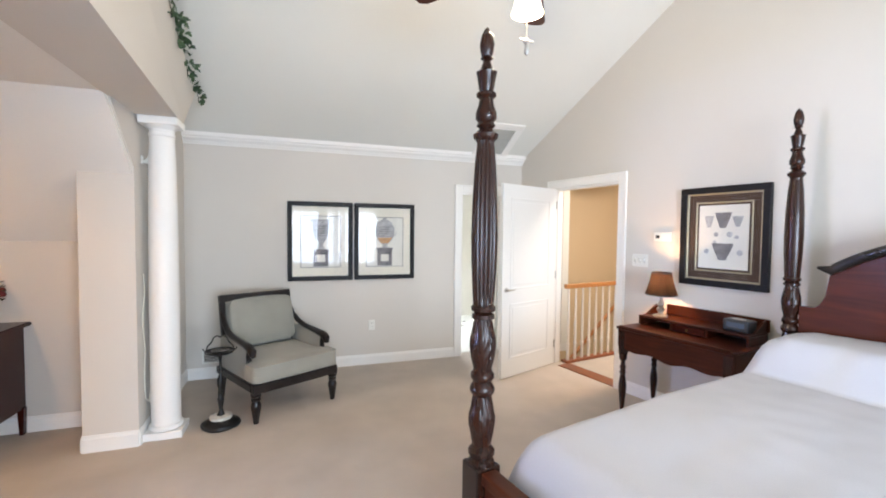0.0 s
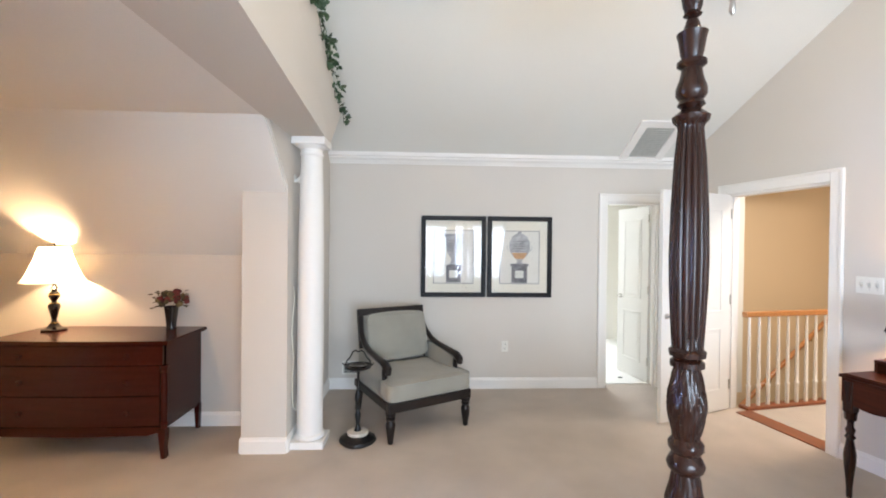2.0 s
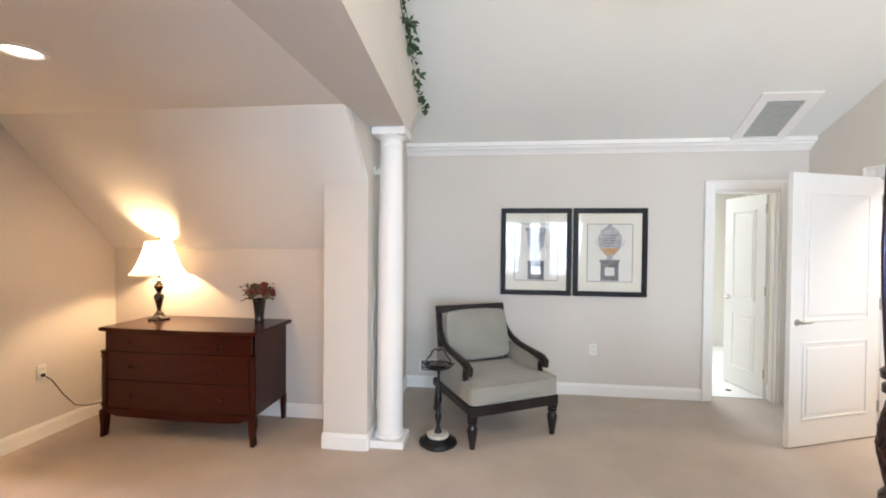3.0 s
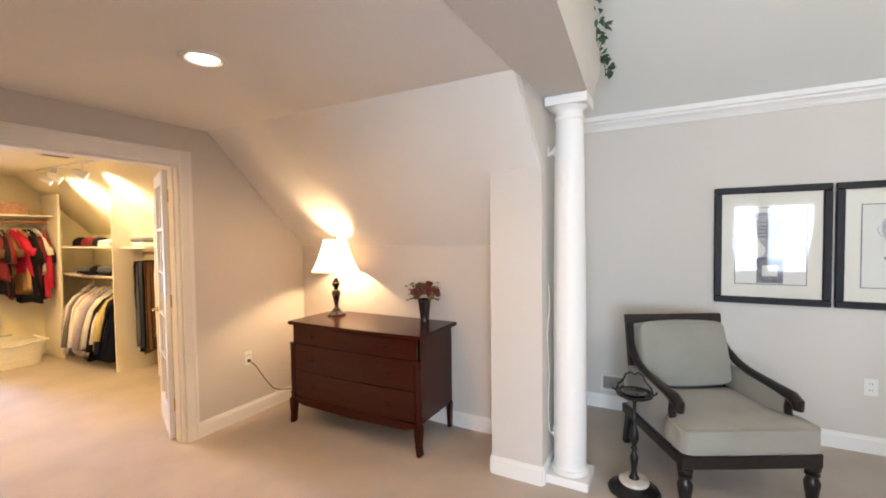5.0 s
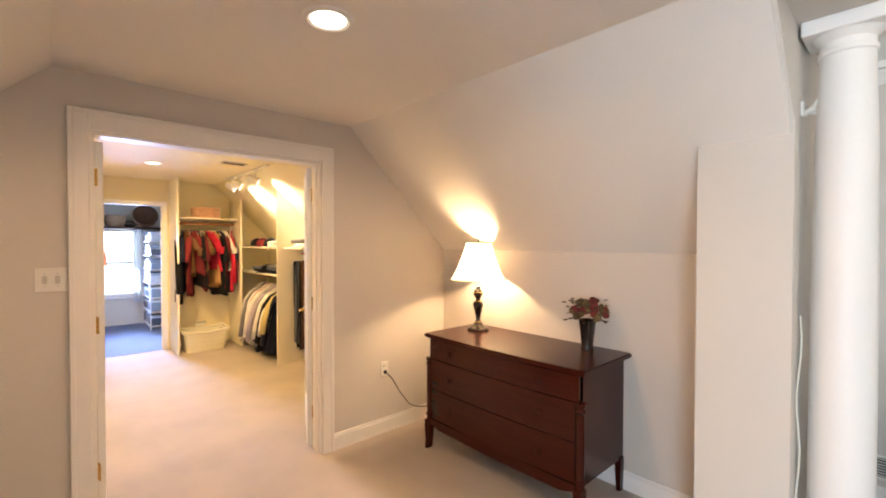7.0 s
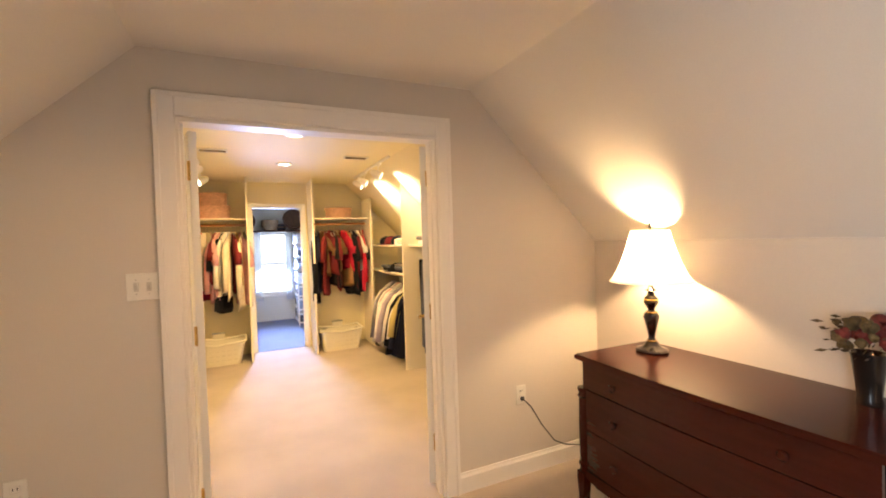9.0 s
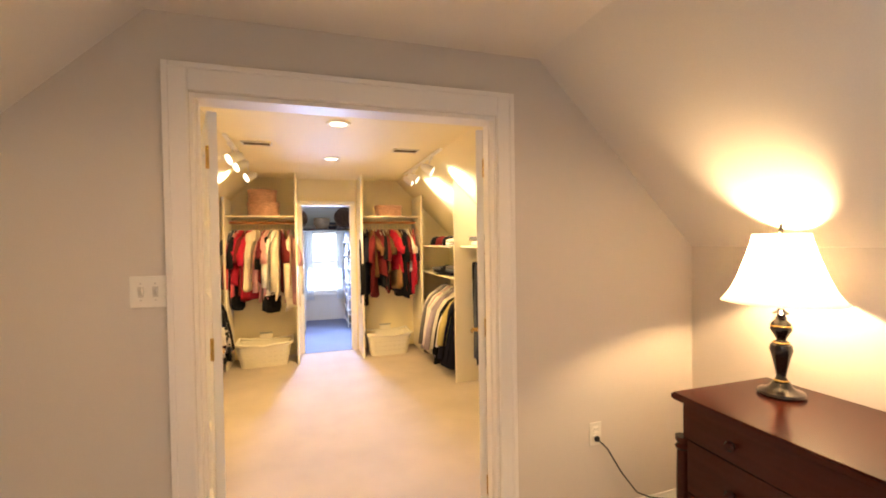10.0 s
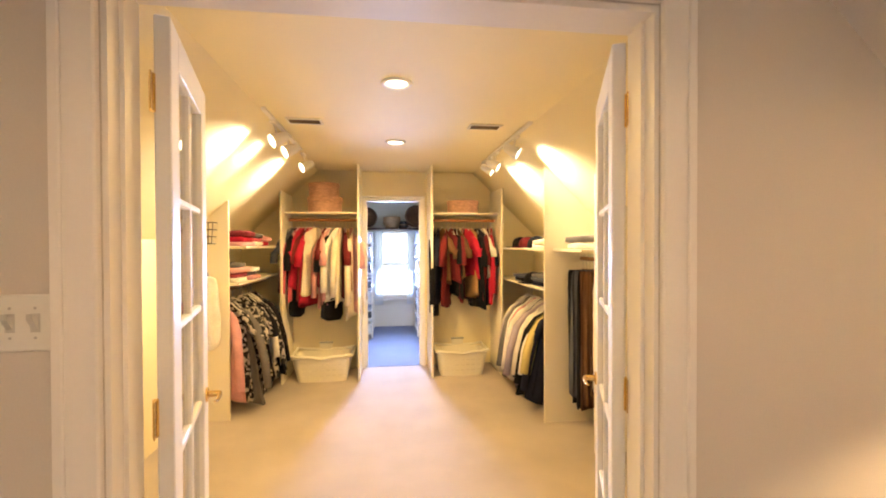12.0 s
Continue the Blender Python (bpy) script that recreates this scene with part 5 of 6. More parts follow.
railing()
hr = thing("stair_handrail", EAST @ pose(0.0, 2.06, 0), "oak handrail descending along the far stair wall", "handrail")
part("rail", tube([(0.75, -0.062, -0.861), (2.8, -0.062, 0.713)], 0.027, 10), OAK, hr, smooth=True)
for x in (1.0, 1.75, 2.4):
    z = -0.861 + 0.768 * (x - 0.75)
    part("bracket", tube([(x, 0.0, z - 0.09), (x, -0.05, z - 0.085), (x, -0.062, z - 0.02)], 0.008, 8), BRASS, hr, smooth=True)
bm = bmesh.new()
box(0.0, 0.17, 0.115, 0.88, 0.0, 0.010, 0.002, bm)
struct("trim_threshold", bm, OAK_RED, EAST, "red-stained oak threshold strip in the hall doorway")

# bathroom floor insets
for i in range(6):
    for j in range(6):
        tagged(link("tile_inset", box(-0.022, 0.022, -0.022, 0.022, 0, 0.004), TILE_DARK, pose(1.5 + 0.3 * i + (0.15 if j % 2 else 0), 5.4 + 0.3 * j, 0.005, 0, 0, 45)), kind="structure")


# ---- closet: joinery ----
CLOSET_WHITE = surface("closet_laminate_cream", (0.86, 0.80, 0.66), 0.45, vary=0.02, grain=80, bump=0.01)


def board(name, bm, label, category="shelf", group="closet joinery"):
    return tagged(link(name, bm, CLOSET_WHITE), label, category, group)


def upright(y, top):
    return board("closet_upright", box(-7.198, -6.69, y - 0.011, y + 0.011, 0.0, top, 0.002), "cream laminate upright beside the back doorway", "panel")


for y, top in ((1.27, 2.02), (2.06, 2.32), (2.85, 2.32), (3.63, 2.08)):
    upright(y, top)
for y0, y1 in ((1.282, 2.048), (2.862, 3.618)):
    board("closet_shelf", box(-7.195, -6.80, y0, y1, 1.795, 1.815, 0.002), "cream shelf over the hanging rail", "shelf")
    r = thing("closet_rod", pose(-6.97, y0, 1.735), "round wooden hanging rod below a shelf", "rod")
    part("rod", tube([(0, 0.004, 0), (0, y1 - y0 - 0.004, 0)], 0.016, 12), OAK, r, smooth=True)
    for y in (0.002, y1 - y0 - 0.010):
        part("socket", lathe([(0.024, 0), (0.024, 0.008)], 14, m=pose(0, y, 0, -90)), CLOSET_WHITE, r)


def divider(x, y_front, side):
    """A side divider under the slope; side is 1 on the north, -1 on the south."""
    y_back = 4.178 if side > 0 else 0.722
    tops = [(y_front, alcove_z(y_front, CLOSET_CREASE) - 0.004), (y_back, alcove_z(y_back, CLOSET_CREASE) - 0.004)]
    d = thing("closet_divider", Matrix(), "cream divider panel under the sloped ceiling", "panel", "closet joinery")
    part("panel", prism([(y_front + side * 0.004, 0), (y_back, 0), tops[1], (y_front + side * 0.004, tops[0][1] - 0.004)], "x", x - 0.009, x + 0.009), CLOSET_WHITE, d)
    a, b = sorted((y_front, y_front + side * 0.004))
    part("edge_band", box(x - 0.0105, x + 0.0105, a, b, 0, tops[0][1] - 0.004, 0.001), CLOSET_WHITE, d)
    return d


divider(-5.41, 3.63, 1)
divider(-4.87, 3.79, 1)
divider(-5.81, 1.067, -1)


def side_shelf(x0, x1, y_front, side, z, label="cream side shelf under the sloped ceiling"):
    y_back = (4.176 if z < 1.40 else 4.05) if side > 0 else (0.724 if z < 1.40 else 0.85)
    a, b = sorted((y_front, y_back))
    return board("side_shelf", box(x0, x1, a, b, z - 0.01, z + 0.01, 0.002), label, "shelf")


side_shelf(-7.19, -5.422, 3.66, 1, 1.41)
side_shelf(-7.19, -5.422, 3.70, 1, 1.06)
side_shelf(-5.398, -4.882, 3.70, 1, 1.41)
side_shelf(-7.19, -5.822, 1.20, -1, 1.44)
side_shelf(-7.19, -5.822, 1.14, -1, 1.13)


def side_rod(x0, x1, y, z):
    r = thing("closet_rod", pose(x0, y, z), "round wooden hanging rod below a shelf", "rod")
    part("rod", tube([(0.002, 0, 0), (x1 - x0 - 0.002, 0, 0)], 0.016, 12), OAK, r, smooth=True)
    for x in (0.001, x1 - x0 - 0.009):
        part("socket", lathe([(0.024, 0), (0.024, 0.008)], 14, m=pose(x, 0, 0, 0, 90)), CLOSET_WHITE, r)


side_rod(-7.19, -5.422, 3.92, 1.0)
side_rod(-5.398, -4.882, 3.94, 1.34)
side_rod(-7.19, -5.822, 0.97, 1.07)

# ---- closet: clothes ----
CLOTHS = {}
for name, c in dict(black=(0.010, 0.010, 0.013), navy=(0.018, 0.020, 0.040), red=(0.46, 0.022, 0.055), coral=(0.60, 0.12, 0.15), pink=(0.62, 0.32, 0.34), white=(0.80, 0.77, 0.72), cream=(0.74, 0.66, 0.53), maroon=(0.15, 0.020, 0.026), grey=(0.16, 0.15, 0.15), slate=(0.10, 0.11, 0.14), yellow=(0.55, 0.46, 0.20), tan=(0.36, 0.21, 0.10), brown=(0.13, 0.065, 0.035), lilac=(0.42, 0.36, 0.44), olive=(0.14, 0.13, 0.06), teal=(0.08, 0.15, 0.16)).items():
    CLOTHS[name] = surface("cloth_" + name, c, 0.92, vary=0.18, grain=150, big=9, bump=0.3, bump_dist=0.002, spec=0.15)
def printed(name, a, b, scale):
    """Cloth with an irregular two-colour print."""
    mat, t, p = nodes(name)
    n, l = t.nodes.new, t.links.new
    tc, v, r = n("ShaderNodeTexCoord"), n("ShaderNodeTexNoise"), n("ShaderNodeValToRGB")
    v.inputs["Scale"].default_value, v.inputs["Detail"].default_value = scale, 3
    l(tc.outputs["Object"], v.inputs[0])
    r.color_ramp.elements[0].position, r.color_ramp.elements[1].position = 0.50, 0.54
    r.color_ramp.elements[0].color, r.color_ramp.elements[1].color = (*a, 1), (*b, 1)
    l(v.outputs[0], r.inputs[0])
    l(r.outputs[0], p.inputs["Base Color"])
    p.inputs["Roughness"].default_value = 0.9
    return mat


CLOTHS["print"] = printed("cloth_print", (0.015, 0.015, 0.018), (0.50, 0.45, 0.40), 26)
HANGER = surface("hanger_plastic_white", (0.70, 0.66, 0.58), 0.4, bump=0)
HANGER_W = wood("hanger_wood", (0.32, 0.17, 0.07), (0.22, 0.11, 0.04), 0.4, 0.2, 0)


def garment_mesh(kind, half, length, thick, seed):
    """A hung garment: shoulders along local x, thin along local y, hanging down from z = 0."""
    rng = random.Random(seed)
    if kind == "trousers":
        rows = [(0.20, 0.00), (0.21, 0.03), (0.215, 0.15), (0.20, 0.45), (0.19, 0.75), (0.185, 1.0)]
        rows = [(w * half / 0.21, z * length) for w, z in rows]
    elif kind == "sleeveless":
        rows = [(0.05, 0.0), (0.30, 0.03), (0.75, 0.08), (0.80, 0.22), (0.84, 0.5), (0.92, 0.8), (0.98, 1.0)]
        rows = [(w * half, z * length) for w, z in rows]
    else:
        rows = [(0.14, 0.0), (0.30, 0.03), (0.52, 0.085), (0.72, 0.165), (0.80, 0.25), (0.84, 0.42), (0.90, 0.6), (0.97, 0.8), (1.04, 1.0)]
        rows = [(w * half, z * length) for w, z in rows]
    fine = []
    for (w0, z0), (w1, z1) in zip(rows, rows[1:]):
        fine += [(w0 + (w1 - w0) * q / 3, z0 + (z1 - z0) * q / 3) for q in range(3)]
    rows = fine + [rows[-1]]
    n = 44
    bm = bmesh.new()
    rings = []
    fold = [rng.uniform(0, 6.28) for _ in range(5)]
    lean = rng.uniform(-0.3, 0.3)
    sway = rng.uniform(-0.04, 0.04)
    waves = rng.choice((7, 9, 11))
    crease = 0.62 if kind == "trousers" else 0.34
    for i, (w, z) in enumerate(rows):
        u = z / length
        t = thick * (0.25 + 0.75 * min(1, u * 3)) * (0.75 + 0.3 * u)
        ring = []
        for k in range(n):
            a = 2 * math.pi * k / n
            f = 1 + (0.10 + 0.30 * u) * math.sin(3 * a + fold[0] + u * 2)
            deep = (0.35 + 0.65 * u) * crease * thick * math.sin(waves * a + fold[1] + 1.5 * math.sin(3 * u + fold[4]))
            x = w * math.copysign(abs(math.cos(a)) ** 0.75, math.cos(a)) * (1 + 0.08 * u * math.sin(3 * a + fold[2])) + sway * u
            y = t * math.sin(a) * f + deep * math.copysign(1, math.sin(a)) + lean * thick * u * 2 + 0.016 * math.sin(x * 14 + fold[3]) * u
            dz = 0.03 * math.sin(2 * a + fold[3]) * max(0, u - 0.8) * 5
            wr = 0.008 * noise.noise((x * 14 + seed, y * 14, z * 9))
            ring.append(bm.verts.new((x, y + wr, -z + dz)))
        rings.append(ring)
    for lo, hi in zip(rings, rings[1:]):
        for k in range(n):
            j = (k + 1) % n
            bm.faces.new((lo[k], lo[j], hi[j], hi[k]))
    bm.faces.new(rings[0])
    bm.faces.new(rings[-1][::-1])
    if kind in ("shirt", "long"):
        reach = (0.34 if kind == "shirt" else 0.72) * length
        for sx in (-1, 1):
            out, fwd = rng.uniform(0.02, 0.06), rng.uniform(-0.035, 0.035)
            pts = [(sx * half * 0.50, 0, -0.10), (sx * half * 0.76, fwd * 0.2, -0.155), (sx * (half * 0.95 + out * 0.5), fwd * 0.6, -0.27), (sx * (half * 1.0 + out), fwd, -0.14 - reach * 0.6), (sx * (half * 1.04 + out), fwd * 1.2, -0.14 - reach)]
            q = 0.044 if kind == "shirt" else 0.038
            tube(pts, [q * 0.55, q * 0.9, q, q * 0.92, q * 0.85], 10, bm)
    return bm


GARMENTS = {"shirt": "short-sleeved shirt", "long": "long-sleeved shirt", "sleeveless": "sleeveless top", "trousers": "pair of trousers"}


def hang(m, kind, colour, half, length, thick, seed, where, group):
    words = GARMENTS[kind]
    g = thing({"trousers": "trousers", "sleeveless": "top"}.get(kind, "shirt"), m, "%s %s on a hanger %s" % ("printed" if colour == "print" else colour, words, where), "clothing", group)
    cloth = part("cloth", garment_mesh(kind, half, length, thick, seed), CLOTHS[colour], g, smooth=2)
    cloth.location.z = -0.105
    hm = HANGER_W if kind == "trousers" else HANGER
    hook = [(0, 0, -0.10), (0, 0, -0.03), (0.012, 0, -0.012), (0.020, 0, 0.006), (0.012, 0, 0.021), (-0.004, 0, 0.022), (-0.016, 0, 0.012)]
    h = part("hanger", tube([(-half * 0.62, 0, -0.215), (-half * 0.35, 0, -0.150), (0, 0, -0.098), (half * 0.35, 0, -0.150), (half * 0.62, 0, -0.215)], 0.0055, 6), hm, g, smooth=True)
    part("hook", tube(hook, 0.0022, 5), NICKEL, h, smooth=True)


def hang_row(items, m_of, where, group, seed, thick=0.024):
    for k, (kind, colour, half, length) in enumerate(items):
        rng = random.Random(seed + k)
        hang(m_of(k, rng), kind, colour, half, length, thick * rng.uniform(0.85, 1.25), seed * 7 + k, where, group)


LEFT = [("shirt", "slate", 0.20, 0.72), ("shirt", "black", 0.20, 0.95), ("long", "coral", 0.20, 0.78), ("shirt", "red", 0.19, 0.66), ("shirt", "maroon", 0.20, 0.76), ("shirt", "red", 0.19, 0.84), ("sleeveless", "cream", 0.19, 0.72), ("shirt", "cream", 0.20, 0.70), ("shirt", "pink", 0.20, 0.80), ("shirt", "maroon", 0.19, 0.62), ("long", "pink", 0.20, 0.86), ("shirt", "black", 0.19, 1.00), ("long", "white", 0.21, 0.78), ("long", "cream", 0.20, 0.84), ("shirt", "maroon", 0.19, 0.80), ("sleeveless", "tan", 0.19, 0.70), ("shirt", "pink", 0.20, 0.92), ("long", "cream", 0.20, 0.98)]
n = len(LEFT)
hang_row(LEFT, lambda k, r: pose(-6.97 + r.uniform(-0.012, 0.012), 1.32 + 0.69 * k / (n - 1), 1.752, 0, 0, r.choice((-1, 1)) * r.uniform(8, 34)), "in the back of the closet", "clothes on the back rod", 31, 0.022)
RIGHT = [("long", "black", 0.21, 0.98), ("shirt", "navy", 0.19, 0.84), ("shirt", "brown", 0.19, 0.62), ("shirt", "maroon", 0.20, 0.88), ("shirt", "maroon", 0.19, 0.60), ("shirt", "black", 0.20, 0.78), ("shirt", "brown", 0.19, 0.60), ("shirt", "maroon", 0.19, 0.82), ("shirt", "red", 0.20, 0.56), ("sleeveless", "tan", 0.19, 0.78), ("shirt", "black", 0.20, 0.90), ("shirt", "navy", 0.20, 0.86), ("shirt", "white", 0.19, 0.56), ("shirt", "maroon", 0.20, 0.84), ("long", "red", 0.20, 0.84)]
n2 = len(RIGHT)
hang_row(RIGHT, lambda k, r: pose(-6.97 + r.uniform(-0.012, 0.012), 2.90 + 0.68 * k / (n2 - 1), 1.752, 0, 0, r.choice((-1, 1)) * r.uniform(8, 34)), "in the back of the closet", "clothes on the back rod", 71, 0.022)
SIDE_R = [("long", c, 0.24 + 0.01 * (k % 3), q) for k, (c, q) in enumerate((("lilac", 0.80), ("white", 0.84), ("lilac", 0.80), ("grey", 0.84), ("white", 0.82), ("lilac", 0.80), ("pink", 0.82), ("white", 0.80), ("slate", 0.84), ("white", 0.78), ("lilac", 0.82), ("white", 0.74), ("tan", 0.80), ("white", 0.70), ("black", 0.82), ("olive", 0.68), ("yellow", 0.62), ("navy", 0.82)))]
hang_row(SIDE_R, lambda k, r: pose(-6.60 + 0.060 * k + r.uniform(-0.012, 0.012), 3.90 + r.uniform(-0.02, 0.02), 1.017, 0, 5 + r.uniform(-3, 3), 102 + r.uniform(-9, 9)), "along the closet's sloped side", "shirts on the side rod", 131, 0.019)
SIDE_B = [("trousers", "black", 0.14, 0.98), ("trousers", "black", 0.14, 1.02), ("trousers", "slate", 0.14, 0.96), ("trousers", "black", 0.14, 1.02), ("trousers", "brown", 0.14, 0.94), ("trousers", "brown", 0.14, 1.0), ("trousers", "brown", 0.14, 0.92), ("trousers", "cream", 0.14, 0.84)]
hang_row(SIDE_B, lambda k, r: pose(-5.34 + 0.058 * k, 3.93, 1.357, 0, 0, 90 + r.uniform(-18, 18)), "between the closet dividers", "trousers on the side rod", 171, 0.030)
SIDE_L = [("long", "pink", 0.13, 0.84), ("shirt", "print", 0.21, 0.86), ("long", "grey", 0.23, 0.92), ("shirt", "print", 0.24, 0.88), ("long", "slate", 0.23, 0.88), ("shirt", "print", 0.23, 0.80), ("shirt", "black", 0.23, 0.84), ("long", "print", 0.23, 0.84), ("long", "white", 0.23, 0.70), ("shirt", "black", 0.23, 0.84), ("long", "black", 0.23, 0.86)]
hang_row(SIDE_L, lambda k, r: pose(-5.90 - 0.080 * k, 0.97 + r.uniform(-0.02, 0.02), 1.087, 0, -5 + r.uniform(-3, 3), 79 + r.uniform(-9, 9)), "along the closet's sloped side", "shirts on the side rod", 211, 0.024)

# folded piles and caps on the side shelves
def pile(x, y, z, colours, w=0.26, d=0.24, seed=1):
    for k, c in enumerate(colours):
        rng = random.Random(seed * 13 + k)
        h = rng.uniform(0.032, 0.05)
        bm = soft(-w / 2, w / 2, -d / 2, d / 2, 0, h, 5, 0.008)
        for v in bm.verts:
            v.co.z += 0.008 * noise.noise(v.co * 14 + Vector((seed, k, 0))) * (v.co.z > h * 0.3)
        tagged(link("folded_garment", bm, CLOTHS[c], pose(x + rng.uniform(-0.02, 0.02), y + rng.uniform(-0.02, 0.02), z, 0, 0, rng.uniform(-9, 9)), smooth=2), "%s folded garment in a pile on a shelf" % c, "clothing", "folded clothes")
        z += h * 0.98


def cap(x, y, z, colour, turn):
    c = thing("cap", pose(x, y, z, 0, 0, turn), "%s baseball cap lying on a shelf" % colour, "cap", "caps on the shelf")
    part("crown", lathe([(0.090, 0), (0.092, 0.03), (0.085, 0.07), (0.060, 0.10), (0.02, 0.115), (0.004, 0.116)], 24), CLOTHS[colour], c, smooth=True)
    bm = prism([(0.06, -0.075), (0.12, -0.07), (0.155, -0.03), (0.155, 0.03), (0.12, 0.07), (0.06, 0.075)], "z", 0.004, 0.010)
    part("brim", bm, CLOTHS[colour], c)


for x, colour, t in ((-6.55, "black", 250), (-6.32, "maroon", 280), (-6.05, "black", 265)):
    cap(x, 3.80, 1.42, colour, t)
pile(-5.75, 3.82, 1.42, ("white", "cream"), seed=3)
pile(-5.53, 3.82, 1.42, ("grey", "white"), 0.2, seed=4)
pile(-6.45, 3.85, 1.07, ("black", "slate"), seed=5)
cap(-6.15, 3.80, 1.07, "black", 265)
pile(-5.85, 3.84, 1.07, ("navy", "slate", "grey"), seed=6)
pile(-5.56, 3.84, 1.07, ("white", "navy"), 0.22, seed=7)
pile(-5.15, 3.86, 1.42, ("white", "grey"), 0.24, seed=8)
pile(-5.98, 1.06, 1.45, ("pink", "red", "maroon"), seed=9)
pile(-6.28, 1.05, 1.45, ("white", "coral", "grey"), seed=10)
pile(-6.56, 1.05, 1.45, ("red", "pink"), seed=11)
pile(-5.98, 1.01, 1.14, ("white", "coral", "pink", "grey"), seed=12)
pile(-6.27, 1.01, 1.14, ("pink", "grey", "white"), seed=14)

# ---- hat boxes and laundry baskets ----
WICKER = surface("wicker_rose_brown", (0.52, 0.30, 0.21), 0.8, vary=0.35, grain=90, big=20, bump=0.8, bump_dist=0.004, stretch=(1, 1, 3))
BASKET_W = surface("basket_plastic_white", (0.82, 0.78, 0.66), 0.4, vary=0.03, grain=60, bump=0.02)


def hat_box(x, y, z, rx, ry, h, label):
    b = thing("hat_box", pose(x, y, z), label, "box", "hat boxes")
    s = Matrix.Diagonal((rx, ry, 1, 1))
    ribs = lambda a, zz: 1 + 0.012 * math.sin(zz * 420)
    part("body", lathe([(0.97, h * k / 16 * 0.72) for k in range(17)], 40, shape=ribs, m=s), WICKER, b, smooth=True)
    part("lid", lathe([(1.0, h * 0.70), (1.01, h * 0.72), (1.01, h * 0.97), (0.98, h), (0.3, h + 0.004)], 40, m=s), WICKER, b, smooth=True)


hat_box(-6.98, 1.68, 1.816, 0.17, 0.19, 0.17, "round rose-brown wicker hat box on a shelf")
hat_box(-6.98, 1.67, 1.990, 0.155, 0.17, 0.15, "round rose-brown wicker hat box stacked on another")
hat_box(-6.98, 3.24, 1.816, 0.16, 0.185, 0.145, "low rose-brown wicker hat box on a shelf")


def laundry_basket(y0, y1):
    b = thing("laundry_basket", pose(-6.88, (y0 + y1) / 2, 0), "white plastic laundry basket under the clothes", "basket", "laundry baskets")
    w, d, h = (y1 - y0) / 2, 0.19, 0.285
    bm = bmesh.new()
    t, k = 0.012, 0.82
    def ring(hw, hd, z):
        pts, r, n = [], 0.06, 5
        for cx, cy, a0 in ((hd - r, hw - r, 0), (-hd + r, hw - r, 90), (-hd + r, -hw + r, 180), (hd - r, -hw + r, 270)):
            for i in range(n + 1):
                a = radians(a0 + 90 * i / n)
                pts.append(bm.verts.new((cx + r * math.cos(a), cy + r * math.sin(a), z)))
        return pts
    rows = [ring(w * k, d * k, 0.0), ring(w * 0.98, d * 0.98, h - 0.03), ring(w * 0.98 - t, d * 0.98 - t, h - 0.03), ring(w * k - t, d * k - t, 0.014)]
    for a, c in zip(rows, rows[1:]):
        for i in range(len(a)):
            j = (i + 1) % len(a)
            bm.faces.new((a[i], a[j], c[j], c[i]))
    bm.faces.new(rows[0][::-1])
    bm.faces.new(rows[-1])
    part("tub", bm, BASKET_W, b, smooth=True)
    # rim dips at the handles
    for sx in (-1, 1):
        pts = [(sx * d * 0.99, -w + 2 * w * u, h - 0.015 + 0.018 * math.cos(2 * math.pi * u) ** 3) for u in [i / 14 for i in range(15)]]
        part("rim", tube(pts, 0.016, 8), BASKET_W, b, smooth=True)
    for sy in (-1, 1):
        part("rim", tube([(-d, sy * w, h), (-d * 0.5, sy * w * 1.01, h - 0.012), (d * 0.5, sy * w * 1.01, h - 0.012), (d, sy * w, h)], 0.016, 8), BASKET_W, b, smooth=True)
    hole = surface("basket_hole_shade", (0.77, 0.73, 0.61), 0.6, bump=0) if "basket_hole_shade" not in bpy.data.materials else bpy.data.materials["basket_hole_shade"]
    for i in range(7):
        for j in range(3):
            y = -w * 0.62 + w * 1.24 * i / 6
            z = 0.06 + 0.058 * j
            x = d * (k + (0.98 - k) * z / (h - 0.03))
            part("slot", box(x - 0.004, x + 0.002, y - 0.022, y + 0.022, z, z + 0.035), hole, b)
    part("handle", box(-d - 0.005, -d + 0.012, -0.075, 0.075, h + 0.050, h + 0.068, 0.004), GRILLE, b, "dark handle at the back")
    part("handle_strut", box(-d - 0.002, -d + 0.008, -0.07, 0.07, h - 0.02, h + 0.051), BASKET_W, b)


laundry_basket(1.355, 1.985)
laundry_basket(2.895, 3.475)

# ---- wire baskets on the left divider ----
def wire_basket(y, z, w, h):
    b = thing("wire_basket", pose(-5.798, y, z), "black wire basket hung on the closet divider", "basket")
    for k in range(4):
        zz = h * k / 3
        q = 0.75 + 0.25 * k / 3
        part("wire", tube([(0.002, -w / 2 * q, zz), (0.10 * q, -w / 2 * q, zz), (0.10 * q, w / 2 * q, zz), (0.002, w / 2 * q, zz)], 0.004, 5), IRON, b)
    for k in range(6):
        y1 = -w / 2 + w * k / 5
        part("wire", tube([(0.075, y1 * 0.75, 0), (0.10, y1, h)], 0.003, 5), IRON, b)


